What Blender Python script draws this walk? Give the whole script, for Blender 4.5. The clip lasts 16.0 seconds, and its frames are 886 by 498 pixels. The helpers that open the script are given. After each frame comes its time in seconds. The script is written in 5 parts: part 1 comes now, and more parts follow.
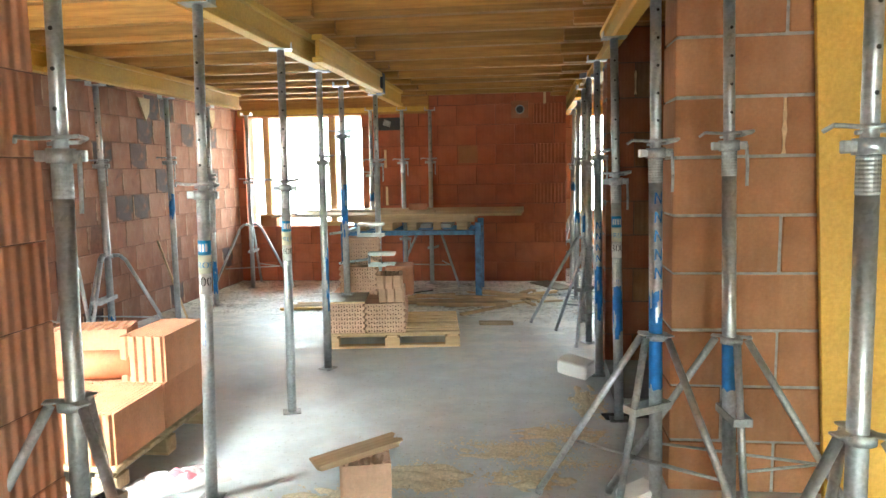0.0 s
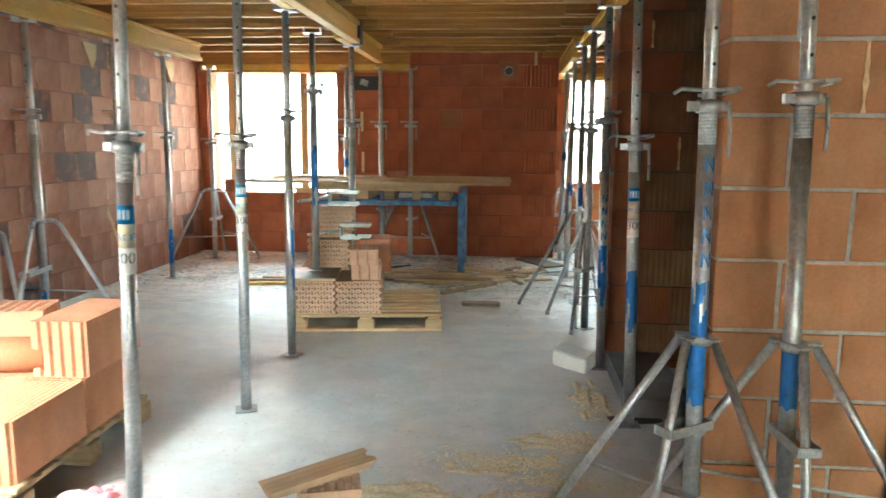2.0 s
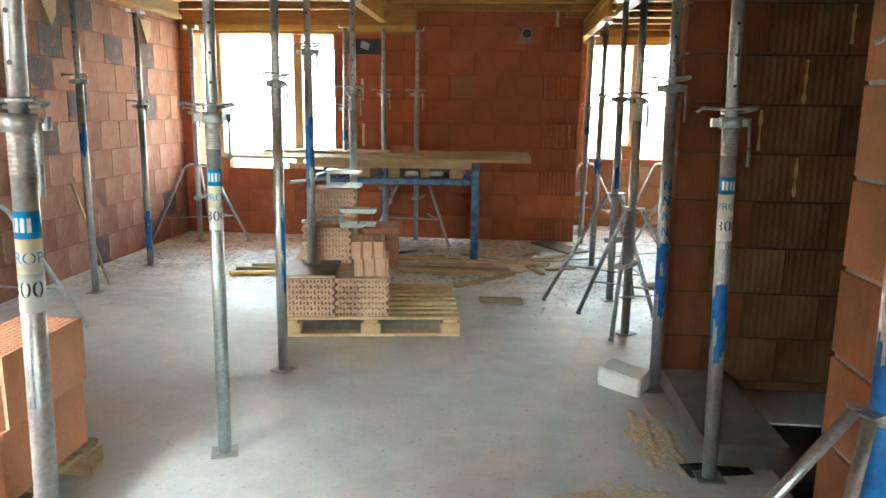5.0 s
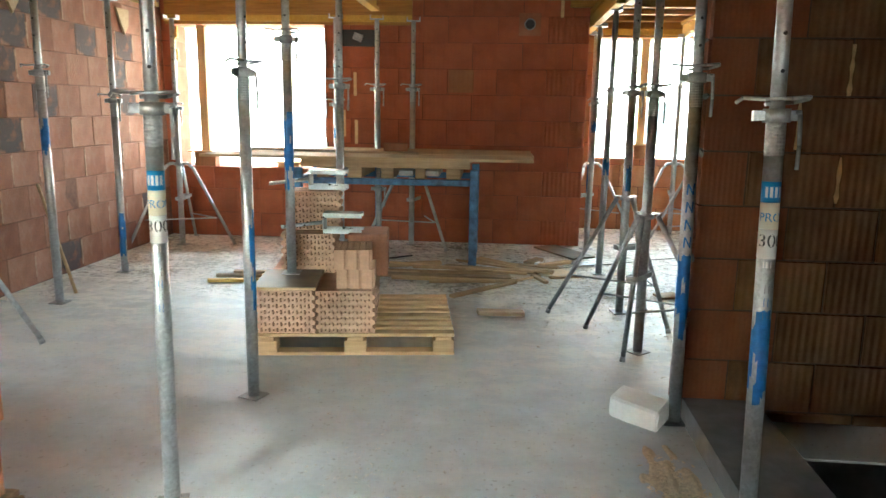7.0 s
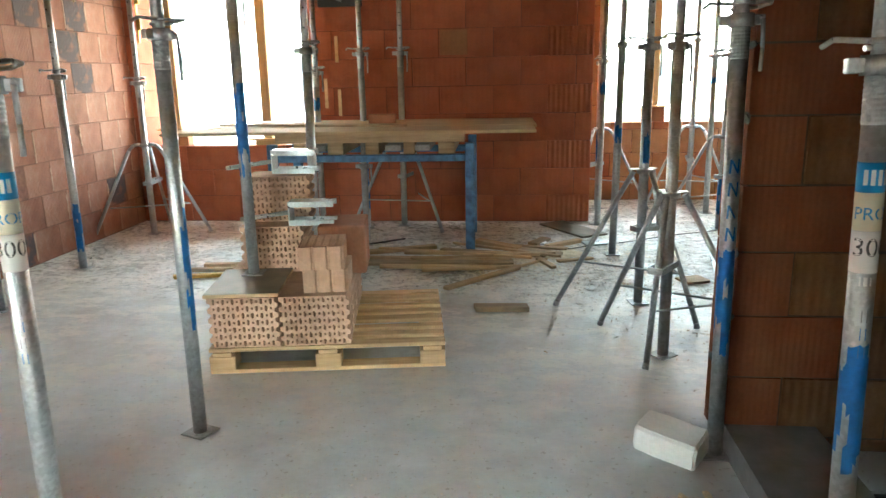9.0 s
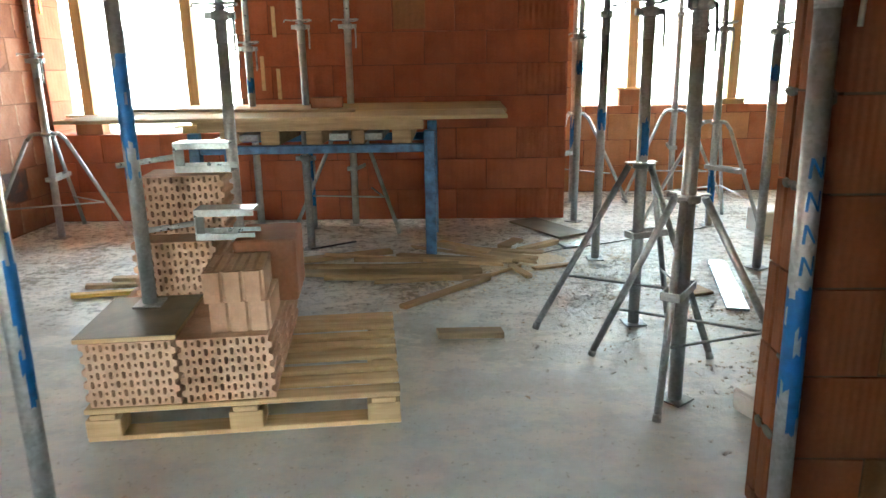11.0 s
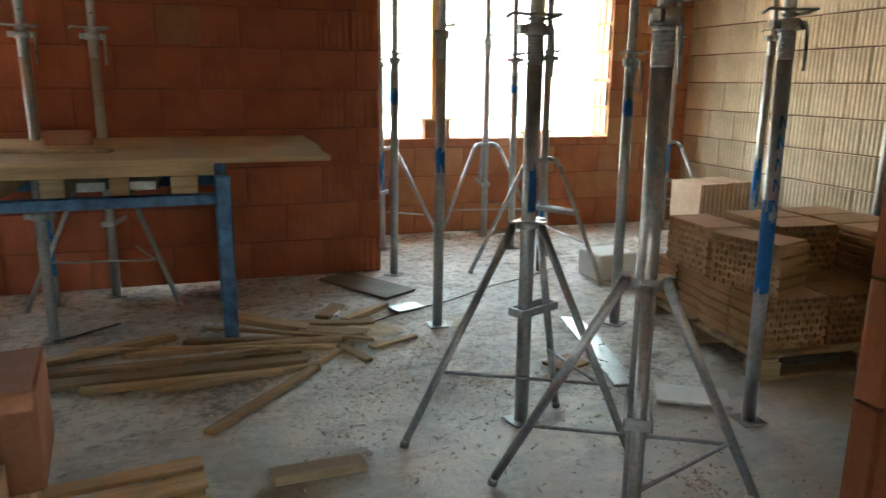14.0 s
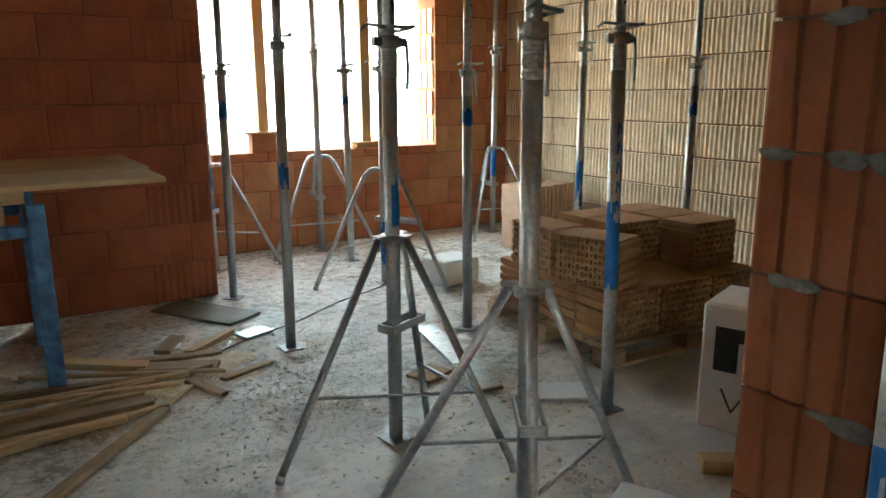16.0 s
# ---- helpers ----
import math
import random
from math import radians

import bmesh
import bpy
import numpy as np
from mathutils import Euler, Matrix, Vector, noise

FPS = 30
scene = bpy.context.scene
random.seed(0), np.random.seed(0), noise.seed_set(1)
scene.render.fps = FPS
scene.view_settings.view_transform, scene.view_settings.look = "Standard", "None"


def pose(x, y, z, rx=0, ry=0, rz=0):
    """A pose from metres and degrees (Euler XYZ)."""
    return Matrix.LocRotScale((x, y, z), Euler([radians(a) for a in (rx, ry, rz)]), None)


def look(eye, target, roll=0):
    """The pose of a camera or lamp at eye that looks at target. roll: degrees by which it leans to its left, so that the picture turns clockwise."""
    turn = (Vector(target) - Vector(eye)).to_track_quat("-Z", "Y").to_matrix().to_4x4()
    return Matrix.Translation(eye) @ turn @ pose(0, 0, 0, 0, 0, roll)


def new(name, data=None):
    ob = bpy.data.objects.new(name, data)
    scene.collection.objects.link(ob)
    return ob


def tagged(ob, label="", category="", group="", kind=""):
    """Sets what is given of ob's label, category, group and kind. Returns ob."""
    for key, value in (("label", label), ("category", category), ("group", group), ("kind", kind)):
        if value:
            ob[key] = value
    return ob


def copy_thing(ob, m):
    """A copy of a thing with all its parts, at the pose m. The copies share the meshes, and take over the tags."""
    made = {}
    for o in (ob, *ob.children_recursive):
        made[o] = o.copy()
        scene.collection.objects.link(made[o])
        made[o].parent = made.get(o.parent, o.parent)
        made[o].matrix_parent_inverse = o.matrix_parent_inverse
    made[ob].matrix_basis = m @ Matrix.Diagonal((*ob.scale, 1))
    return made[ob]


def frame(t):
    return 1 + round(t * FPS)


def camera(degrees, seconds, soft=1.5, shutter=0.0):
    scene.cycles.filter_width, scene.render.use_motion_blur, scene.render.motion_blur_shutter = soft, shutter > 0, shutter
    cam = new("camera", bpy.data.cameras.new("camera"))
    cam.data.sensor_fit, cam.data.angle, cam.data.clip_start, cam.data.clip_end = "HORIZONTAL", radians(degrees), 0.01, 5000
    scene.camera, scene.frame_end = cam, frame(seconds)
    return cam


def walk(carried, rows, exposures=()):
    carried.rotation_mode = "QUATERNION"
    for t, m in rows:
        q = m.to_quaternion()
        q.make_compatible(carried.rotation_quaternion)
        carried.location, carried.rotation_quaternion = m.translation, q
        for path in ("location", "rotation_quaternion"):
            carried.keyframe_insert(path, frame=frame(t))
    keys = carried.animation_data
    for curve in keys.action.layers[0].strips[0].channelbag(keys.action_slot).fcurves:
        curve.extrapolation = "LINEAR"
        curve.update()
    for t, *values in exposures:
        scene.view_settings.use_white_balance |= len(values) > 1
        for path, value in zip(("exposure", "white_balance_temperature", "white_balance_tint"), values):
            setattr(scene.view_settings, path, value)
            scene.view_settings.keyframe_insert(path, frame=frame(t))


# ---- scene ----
cam = camera(63.8, 16.0, 1.5, 0.4)
PATH = [
    (0, (0.881, 0.329, 1.625), (0.638, 2.302, 1.403), -1),
    (0.5, (0.822, 0.387, 1.583), (0.587, 2.357, 1.327), -0.6),
    (1, (0.815, 0.587, 1.54), (0.501, 2.542, 1.261), -0.4),
    (1.5, (0.808, 0.803, 1.55), (0.509, 2.757, 1.245), -0.5),
    (2, (0.742, 1.035, 1.558), (0.569, 3.004, 1.255), 0.5),
    (2.5, (0.672, 1.226, 1.592), (0.609, 3.198, 1.263), 0.8),
    (3, (0.653, 1.379, 1.588), (0.506, 3.341, 1.229), 0.2),
    (3.5, (0.675, 1.548, 1.61), (0.322, 3.481, 1.236), -0.8),
    (4, (0.625, 1.665, 1.589), (0.19, 3.575, 1.19), -1),
    (4.5, (0.535, 1.801, 1.567), (0.245, 3.741, 1.175), 0.1),
    (4.7, (0.503, 1.849, 1.569), (0.345, 3.806, 1.185), 0.8),
    (6.8, (0.536, 2.351, 1.542), (0.35, 4.302, 1.145), 0.7),
    (7, (0.525, 2.422, 1.54), (0.358, 4.377, 1.151), 0.9),
    (7.5, (0.492, 2.62, 1.58), (0.378, 4.578, 1.191), 0.6),
    (8, (0.512, 2.773, 1.574), (0.405, 4.73, 1.178), 0.1),
    (8.5, (0.581, 2.976, 1.552), (0.392, 4.923, 1.136), -0.3),
    (8.7, (0.586, 3.054, 1.544), (0.387, 4.991, 1.084), -0.8),
    (10.8, (0.548, 3.948, 1.46), (0.46, 5.878, 0.946), -1.7),
    (11, (0.538, 4.058, 1.464), (0.456, 5.987, 0.944), -1),
    (11.5, (0.503, 4.294, 1.486), (0.53, 6.224, 0.96), 0.1),
    (12, (0.475, 4.541, 1.448), (0.522, 6.469, 0.916), 0.3),
    (12.5, (0.408, 4.777, 1.445), (0.429, 6.701, 0.899), 0.2),
    (13, (0.298, 4.936, 1.467), (0.494, 6.856, 0.942), 0.1),
    (13.5, (0.263, 5.054, 1.477), (0.727, 6.942, 1.007), 1.1),
    (14, (0.249, 5.181, 1.465), (0.821, 7.043, 1.009), 0.5),
    (14.5, (0.17, 5.253, 1.474), (1.028, 7.002, 1.022), -0.3),
    (15, (0.14, 5.288, 1.481), (1.125, 6.973, 1.041), -0.8),
    (15.5, (0.123, 5.302, 1.486), (1.127, 6.979, 1.062), -1.1),
    (16, (0.112, 5.32, 1.48), (1.141, 6.98, 1.048), -0.3),
]
walk(cam, [(t, look(eye, target, roll)) for t, eye, target, roll in PATH], ((0, 6.0, 5950, -7), (4, 5.88, 5950, -7), (8.5, 5.87, 5950, -7), (10.8, 5.82, 5950, -7), (11.5, 5.62, 5950, -7), (12.8, 5.45, 5950, -7), (14, 5.05, 5950, -7), (16, 5.08, 5950, -7)))

# ---- light ----
world = bpy.data.worlds.new("sky")
scene.world = world
world.use_nodes = True
wn = world.node_tree.nodes
sky = wn.new("ShaderNodeTexSky")
sky.sky_type = "NISHITA"
sky.sun_disc = False
sky.sun_elevation = radians(58)
sky.sun_rotation = radians(207)
sky.air_density = 1.6
sky.dust_density = 5.0
soft_sky = wn.new("ShaderNodeHueSaturation")
soft_sky.inputs["Saturation"].default_value = 0.35
world.node_tree.links.new(sky.outputs[0], soft_sky.inputs["Color"])
world.node_tree.links.new(soft_sky.outputs[0], wn["Background"].inputs["Color"])
wn["Background"].inputs["Strength"].default_value = 0.15

sun = new("sun", bpy.data.lights.new("sun", "SUN"))
sun.data.energy = 0.5
sun.data.angle = radians(60)
sun.data.color = (1.0, 0.96, 0.9)
sun.matrix_world = look((-8.3, -16.3, 29.3), (0, 0, 0))

# ---- materials ----


def material(name, rough=0.8, metal=0.0):
    m = bpy.data.materials.new(name)
    m.use_nodes = True
    b = m.node_tree.nodes["Principled BSDF"]
    b.inputs["Roughness"].default_value = rough
    b.inputs["Metallic"].default_value = metal
    return m, m.node_tree.nodes, m.node_tree.links, b


def noise_node(n, l, scale, detail=4.0, rough=0.6, stretch=None, space="Object"):
    tc = n.new("ShaderNodeTexCoord")
    t = n.new("ShaderNodeTexNoise")
    t.inputs["Scale"].default_value = scale
    t.inputs["Detail"].default_value = detail
    t.inputs["Roughness"].default_value = rough
    if stretch:
        mp = n.new("ShaderNodeMapping")
        mp.inputs["Scale"].default_value = stretch
        l.new(tc.outputs[space], mp.inputs["Vector"])
        l.new(mp.outputs[0], t.inputs["Vector"])
    else:
        l.new(tc.outputs[space], t.inputs["Vector"])
    return t


def ramp(n, l, src, stops):
    r = n.new("ShaderNodeValToRGB")
    e = r.color_ramp.elements
    while len(e) < len(stops):
        e.new(0.5)
    for k, (p, c) in zip(e, stops):
        k.position, k.color = p, (*c, 1)
    l.new(src, r.inputs["Fac"])
    return r


def mix(n, l, kind, fac, a, b):
    m = n.new("ShaderNodeMix")
    m.data_type, m.blend_type = "RGBA", kind
    for sock, v in ((m.inputs[0], fac), (m.inputs[6], a), (m.inputs[7], b)):
        if isinstance(v, (int, float)):
            sock.default_value = v
        elif isinstance(v, tuple):
            sock.default_value = (*v, 1)
        else:
            l.new(v, sock)
    return m.outputs[2]


def bump(n, l, b, src, strength, dist=0.01, prev=None):
    k = n.new("ShaderNodeBump")
    k.inputs["Strength"].default_value = strength
    k.inputs["Distance"].default_value = dist
    l.new(src, k.inputs["Height"])
    if prev is not None:
        l.new(prev, k.inputs["Normal"])
    l.new(k.outputs[0], b.inputs["Normal"])
    return k.outputs[0]


def clay(name, low, high, rib=0.0, ribs=120.0, dusty=0.25, dark=0.0, dark_colour=(0.06, 0.05, 0.05), dust_colour=(0.62, 0.5, 0.4), rib_depth=0.004):
    """Fired brick: tone per brick, soft mottling, dust, and vertical combing."""
    m, n, l, b = material(name, 0.9)
    info = n.new("ShaderNodeObjectInfo")
    stops = [(0.0, low), (1.0, high)]
    tone = ramp(n, l, info.outputs["Random"], stops)
    big = noise_node(n, l, 3.0, 5)
    fine = noise_node(n, l, 60.0, 6, 0.7)
    shade = ramp(n, l, big.outputs["Fac"], [(0.3, (0.72, 0.70, 0.68)), (0.7, (1.12, 1.1, 1.08))])
    col = mix(n, l, "MULTIPLY", 1.0, tone.outputs[0], shade.outputs[0])
    dust = ramp(n, l, noise_node(n, l, 2.2, 8, 0.72, (1, 1, 0.5)).outputs["Fac"], [(0.48, (0, 0, 0)), (0.78, (1, 1, 1))])
    k = n.new("ShaderNodeMath")
    k.operation = "MULTIPLY"
    k.inputs[1].default_value = dusty
    l.new(dust.outputs[0], k.inputs[0])
    col = mix(n, l, "MIX", k.outputs[0], col, dust_colour)
    speck = ramp(n, l, fine.outputs["Fac"], [(0.3, (0.8, 0.8, 0.8)), (0.65, (1.06, 1.06, 1.06))])
    col = mix(n, l, "MULTIPLY", 0.7, col, speck.outputs[0])
    if dark > 0:
        wn2 = n.new("ShaderNodeTexWhiteNoise")
        wn2.noise_dimensions = "1D"
        l.new(info.outputs["Random"], wn2.inputs["W"])
        g = n.new("ShaderNodeMath")
        g.operation = "LESS_THAN"
        g.inputs[1].default_value = dark
        l.new(wn2.outputs["Value"], g.inputs[0])
        blot = ramp(n, l, noise_node(n, l, 5.0, 4).outputs["Fac"], [(0.38, (0, 0, 0)), (0.5, (1, 1, 1))])
        g2 = n.new("ShaderNodeMath")
        g2.operation = "MULTIPLY"
        l.new(g.outputs[0], g2.inputs[0])
        l.new(blot.outputs[0], g2.inputs[1])
        col = mix(n, l, "MIX", g2.outputs[0], col, dark_colour)
    l.new(col, b.inputs["Base Color"])
    prev = bump(n, l, b, fine.outputs["Fac"], 0.35, 0.003)
    if rib > 0:
        tc = n.new("ShaderNodeTexCoord")
        sep = n.new("ShaderNodeSeparateXYZ")
        l.new(tc.outputs["Object"], sep.inputs[0])
        add = n.new("ShaderNodeMath")
        l.new(sep.outputs[0], add.inputs[0])
        l.new(sep.outputs[1], add.inputs[1])
        mu = n.new("ShaderNodeMath")
        mu.operation = "MULTIPLY"
        mu.inputs[1].default_value = ribs * 2
        l.new(add.outputs[0], mu.inputs[0])
        si = n.new("ShaderNodeMath")
        si.operation = "SINE"
        l.new(mu.outputs[0], si.inputs[0])
        bump(n, l, b, si.outputs[0], rib, rib_depth, prev)
    return m


def wood(name, low, high, rough=0.7, scale=1.0, axis=0, stain=0.3):
    m, n, l, b = material(name, rough)
    st = [14.0, 14.0, 14.0]
    st[axis] = 0.9
    grain = noise_node(n, l, 3.0 * scale, 6, 0.65, tuple(st))
    info = n.new("ShaderNodeObjectInfo")
    c = ramp(n, l, grain.outputs["Fac"], [(0.3, low), (0.7, high)])
    tone = ramp(n, l, info.outputs["Random"], [(0.0, (0.72, 0.72, 0.72)), (1.0, (1.15, 1.12, 1.08))])
    col = mix(n, l, "MULTIPLY", 1.0, c.outputs[0], tone.outputs[0])
    dirt = ramp(n, l, noise_node(n, l, 4.0, 7, 0.7).outputs["Fac"], [(0.45, (1, 1, 1)), (0.75, (0.55, 0.5, 0.46))])
    col = mix(n, l, "MULTIPLY", stain, col, dirt.outputs[0])
    l.new(col, b.inputs["Base Color"])
    bump(n, l, b, grain.outputs["Fac"], 0.3, 0.003)
    return m


def steel(name, base, rough=0.42, metal=0.85, spangle=0.25):
    m, n, l, b = material(name, rough, metal)
    v = n.new("ShaderNodeTexVoronoi")
    v.inputs["Scale"].default_value = 90
    tc = n.new("ShaderNodeTexCoord")
    l.new(tc.outputs["Object"], v.inputs["Vector"])
    c = ramp(n, l, v.outputs["Color"], [(0.0, tuple(x * (1 - spangle) for x in base)), (1.0, tuple(min(1, x * (1 + spangle)) for x in base))])
    blot = noise_node(n, l, 6.0, 6, 0.7)
    d = ramp(n, l, blot.outputs["Fac"], [(0.4, (1, 1, 1)), (0.72, (0.62, 0.6, 0.56))])
    l.new(mix(n, l, "MULTIPLY", 0.7, c.outputs[0], d.outputs[0]), b.inputs["Base Color"])
    r = ramp(n, l, blot.outputs["Fac"], [(0.3, (rough - 0.08,) * 3), (0.7, (rough + 0.2,) * 3)])
    l.new(r.outputs[0], b.inputs["Roughness"])
    return m


def plain(name, colour, rough=0.6, metal=0.0, vary=0.2, scale=12.0):
    m, n, l, b = material(name, rough, metal)
    t = noise_node(n, l, scale, 6, 0.65)
    c = ramp(n, l, t.outputs["Fac"], [(0.3, tuple(x * (1 - vary) for x in colour)), (0.7, tuple(min(1, x * (1 + vary)) for x in colour))])
    l.new(c.outputs[0], b.inputs["Base Color"])
    bump(n, l, b, t.outputs["Fac"], 0.15, 0.002)
    return m


RED_BRICK = clay("red_brick", (0.34, 0.098, 0.047), (0.42, 0.128, 0.061), rib=0.1, ribs=60, dusty=0.16, dust_colour=(0.42, 0.2, 0.12))
LEFT_BRICK = clay("mottled_brick", (0.31, 0.135, 0.08), (0.4, 0.2, 0.13), rib=0.4, ribs=170, dusty=0.45, dark=0.13, dark_colour=(0.10, 0.075, 0.07))
PIER_BRICK = clay("pier_brick", (0.36, 0.16, 0.075), (0.46, 0.22, 0.105), rib=0.12, ribs=60, dusty=0.3, dust_colour=(0.5, 0.36, 0.22))
# Far pier clay, darkened so its colour carries the stairwell's shade.
SHADED_BRICK = clay("shaded_combed_brick", (0.17, 0.085, 0.035), (0.24, 0.125, 0.052), rib=0.3, ribs=85, dusty=0.2)
PALE_BRICK = clay("pale_brick", (0.62, 0.5, 0.33), (0.74, 0.62, 0.44), rib=0.7, ribs=71, dusty=0.35, rib_depth=0.006)
RED_GROOVED = clay("grooved_red_brick", (0.34, 0.098, 0.047), (0.42, 0.128, 0.061), rib=0.4, ribs=62, dusty=0.16, dust_colour=(0.42, 0.2, 0.12), rib_depth=0.012)
# Red end blocks of the far pier, toned down for the shade on them.
SHADED_END_BRICK = clay("shaded_grooved_end_brick", (0.22, 0.074, 0.028), (0.27, 0.094, 0.037), rib=0.1, ribs=125, dusty=0.1)
# Red to orange clay, tone raised for light bounced off the floor.
PARAPET_BRICK = clay("parapet_brick", (0.46, 0.15, 0.07), (0.56, 0.29, 0.14), rib=0.1, ribs=60, dusty=0.3, dust_colour=(0.5, 0.36, 0.22))
ORANGE_BRICK = clay("orange_brick", (0.6, 0.28, 0.15), (0.68, 0.34, 0.2), rib=0.08, ribs=120, dusty=0.2)
TAN_BRICK = clay("tan_brick", (0.44, 0.25, 0.12), (0.54, 0.33, 0.17), dusty=0.3, dust_colour=(0.6, 0.48, 0.34))
PEACH_BRICK = clay("peach_ribbed_brick", (0.66, 0.46, 0.31), (0.7, 0.5, 0.35), dusty=0.25)
GROOVED_BRICK = clay("grooved_brick", (0.5, 0.2, 0.105), (0.56, 0.25, 0.14), rib=0.7, ribs=57, dusty=0.25, rib_depth=0.012)
YELLOW_BRICK = clay("yellowish_brick", (0.6, 0.44, 0.29), (0.66, 0.5, 0.34), dusty=0.3)
PINK_BRICK = clay("pink_brick", (0.58, 0.37, 0.25), (0.66, 0.44, 0.31), rib=0.0, dusty=0.3)
CUT_BRICK = clay("dark_red_brick", (0.36, 0.15, 0.08), (0.42, 0.18, 0.1), dusty=0.3)
HOLE = plain("cell_shadow_clay", (0.16, 0.06, 0.035), 0.95, 0, 0.2)
MORTAR = plain("grey_mortar", (0.36, 0.35, 0.33), 0.95, 0, 0.25, 30)
# Grey mortar with shade in its colour, for the far pier's end.
SHADED_MORTAR = plain("shaded_mortar", (0.15, 0.147, 0.138), 0.95, 0, 0.3, 30)
LEFT_JOINT = plain("brown_brick_joint", (0.2, 0.1, 0.065), 0.95, 0, 0.3, 25)
# Far pier's grey mortar, darkened together with its shaded blocks.
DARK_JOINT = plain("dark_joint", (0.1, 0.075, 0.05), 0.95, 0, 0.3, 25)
PALE_SMEAR = plain("pale_clay_smear", (0.47, 0.31, 0.22), 0.95, 0, 0.3, 25)
RED_MORTAR = plain("brick_joint", (0.14, 0.06, 0.04), 0.95, 0, 0.3, 25)
CREAM = plain("cream_adhesive", (0.66, 0.47, 0.27), 0.9, 0, 0.25, 20)
BOARD = wood("yellow_formwork_timber", (0.58, 0.34, 0.045), (0.74, 0.47, 0.09), 0.55, 1.0, 1)
JOIST_WOOD = wood("aged_formwork_timber", (0.27, 0.13, 0.028), (0.46, 0.24, 0.055), 0.65, 1.0, 0)
PLY = wood("brown_plywood", (0.13, 0.065, 0.024), (0.21, 0.108, 0.04), 0.6, 0.7, 0)
PINE = wood("raw_pine", (0.52, 0.36, 0.19), (0.72, 0.54, 0.32), 0.75, 1.0, 0)
OLD_PINE = wood("weathered_pine", (0.34, 0.24, 0.14), (0.56, 0.42, 0.26), 0.8, 1.0, 0, 0.6)
POST_WOOD = wood("timber_post", (0.56, 0.36, 0.16), (0.7, 0.5, 0.25), 0.7, 1.0, 2)
ZINC = steel("galvanised_steel", (0.52, 0.55, 0.57), 0.38, 0.8, 0.16)
DULL_ZINC = steel("dull_steel", (0.36, 0.37, 0.37), 0.5, 0.75, 0.2)
BRIGHT = steel("bright_galvanised_sheet", (0.5, 0.55, 0.56), 0.28, 0.85, 0.15)
BLUE = plain("blue_paint", (0.015, 0.16, 0.47), 0.5, 0, 0.3, 25)
TABLE_BLUE = plain("worn_blue_paint", (0.05, 0.14, 0.29), 0.5, 0, 0.55, 14)
STICKER_BLUE = plain("blue_sticker", (0.01, 0.24, 0.55), 0.4, 0, 0.08)
STICKER_WHITE = plain("white_sticker", (0.72, 0.72, 0.7), 0.45, 0, 0.1)
STICKER_CREAM = plain("cream_sticker", (0.68, 0.64, 0.48), 0.45, 0, 0.1)
BLACK = plain("black_plastic", (0.02, 0.02, 0.022), 0.5, 0, 0.2)
FOAM = plain("white_foam", (0.82, 0.83, 0.82), 0.85, 0, 0.05, 60)
TERRACOTTA = clay("terracotta_pipe", (0.6, 0.22, 0.1), (0.62, 0.23, 0.11), dusty=0.15)
GREY_BOARD = plain("grey_board", (0.2, 0.2, 0.2), 0.85, 0, 0.2, 8)
DARK_PLY = plain("dark_film_plywood", (0.15, 0.125, 0.085), 0.55, 0, 0.3, 6)
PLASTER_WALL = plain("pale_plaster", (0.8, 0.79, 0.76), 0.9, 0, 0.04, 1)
PANE = plain("dark_pane", (0.05, 0.06, 0.07), 0.15, 0, 0.1)
FILM, fn, fl, fb = material("thin_plastic_film", 0.25)
fb.inputs["Base Color"].default_value = (0.8, 0.74, 0.75, 1)
fb.inputs["Transmission Weight"].default_value = 0.2
PINK_FILM = plain("pink_film", (0.6, 0.16, 0.2), 0.35, 0, 0.3, 20)


def scaled(n, l, a, b):
    k = n.new("ShaderNodeMath")
    k.operation = "MULTIPLY"
    for sock, v in zip(k.inputs, (a, b)):
        if isinstance(v, (int, float)):
            sock.default_value = v
        else:
            l.new(v, sock)
    return k.outputs[0]


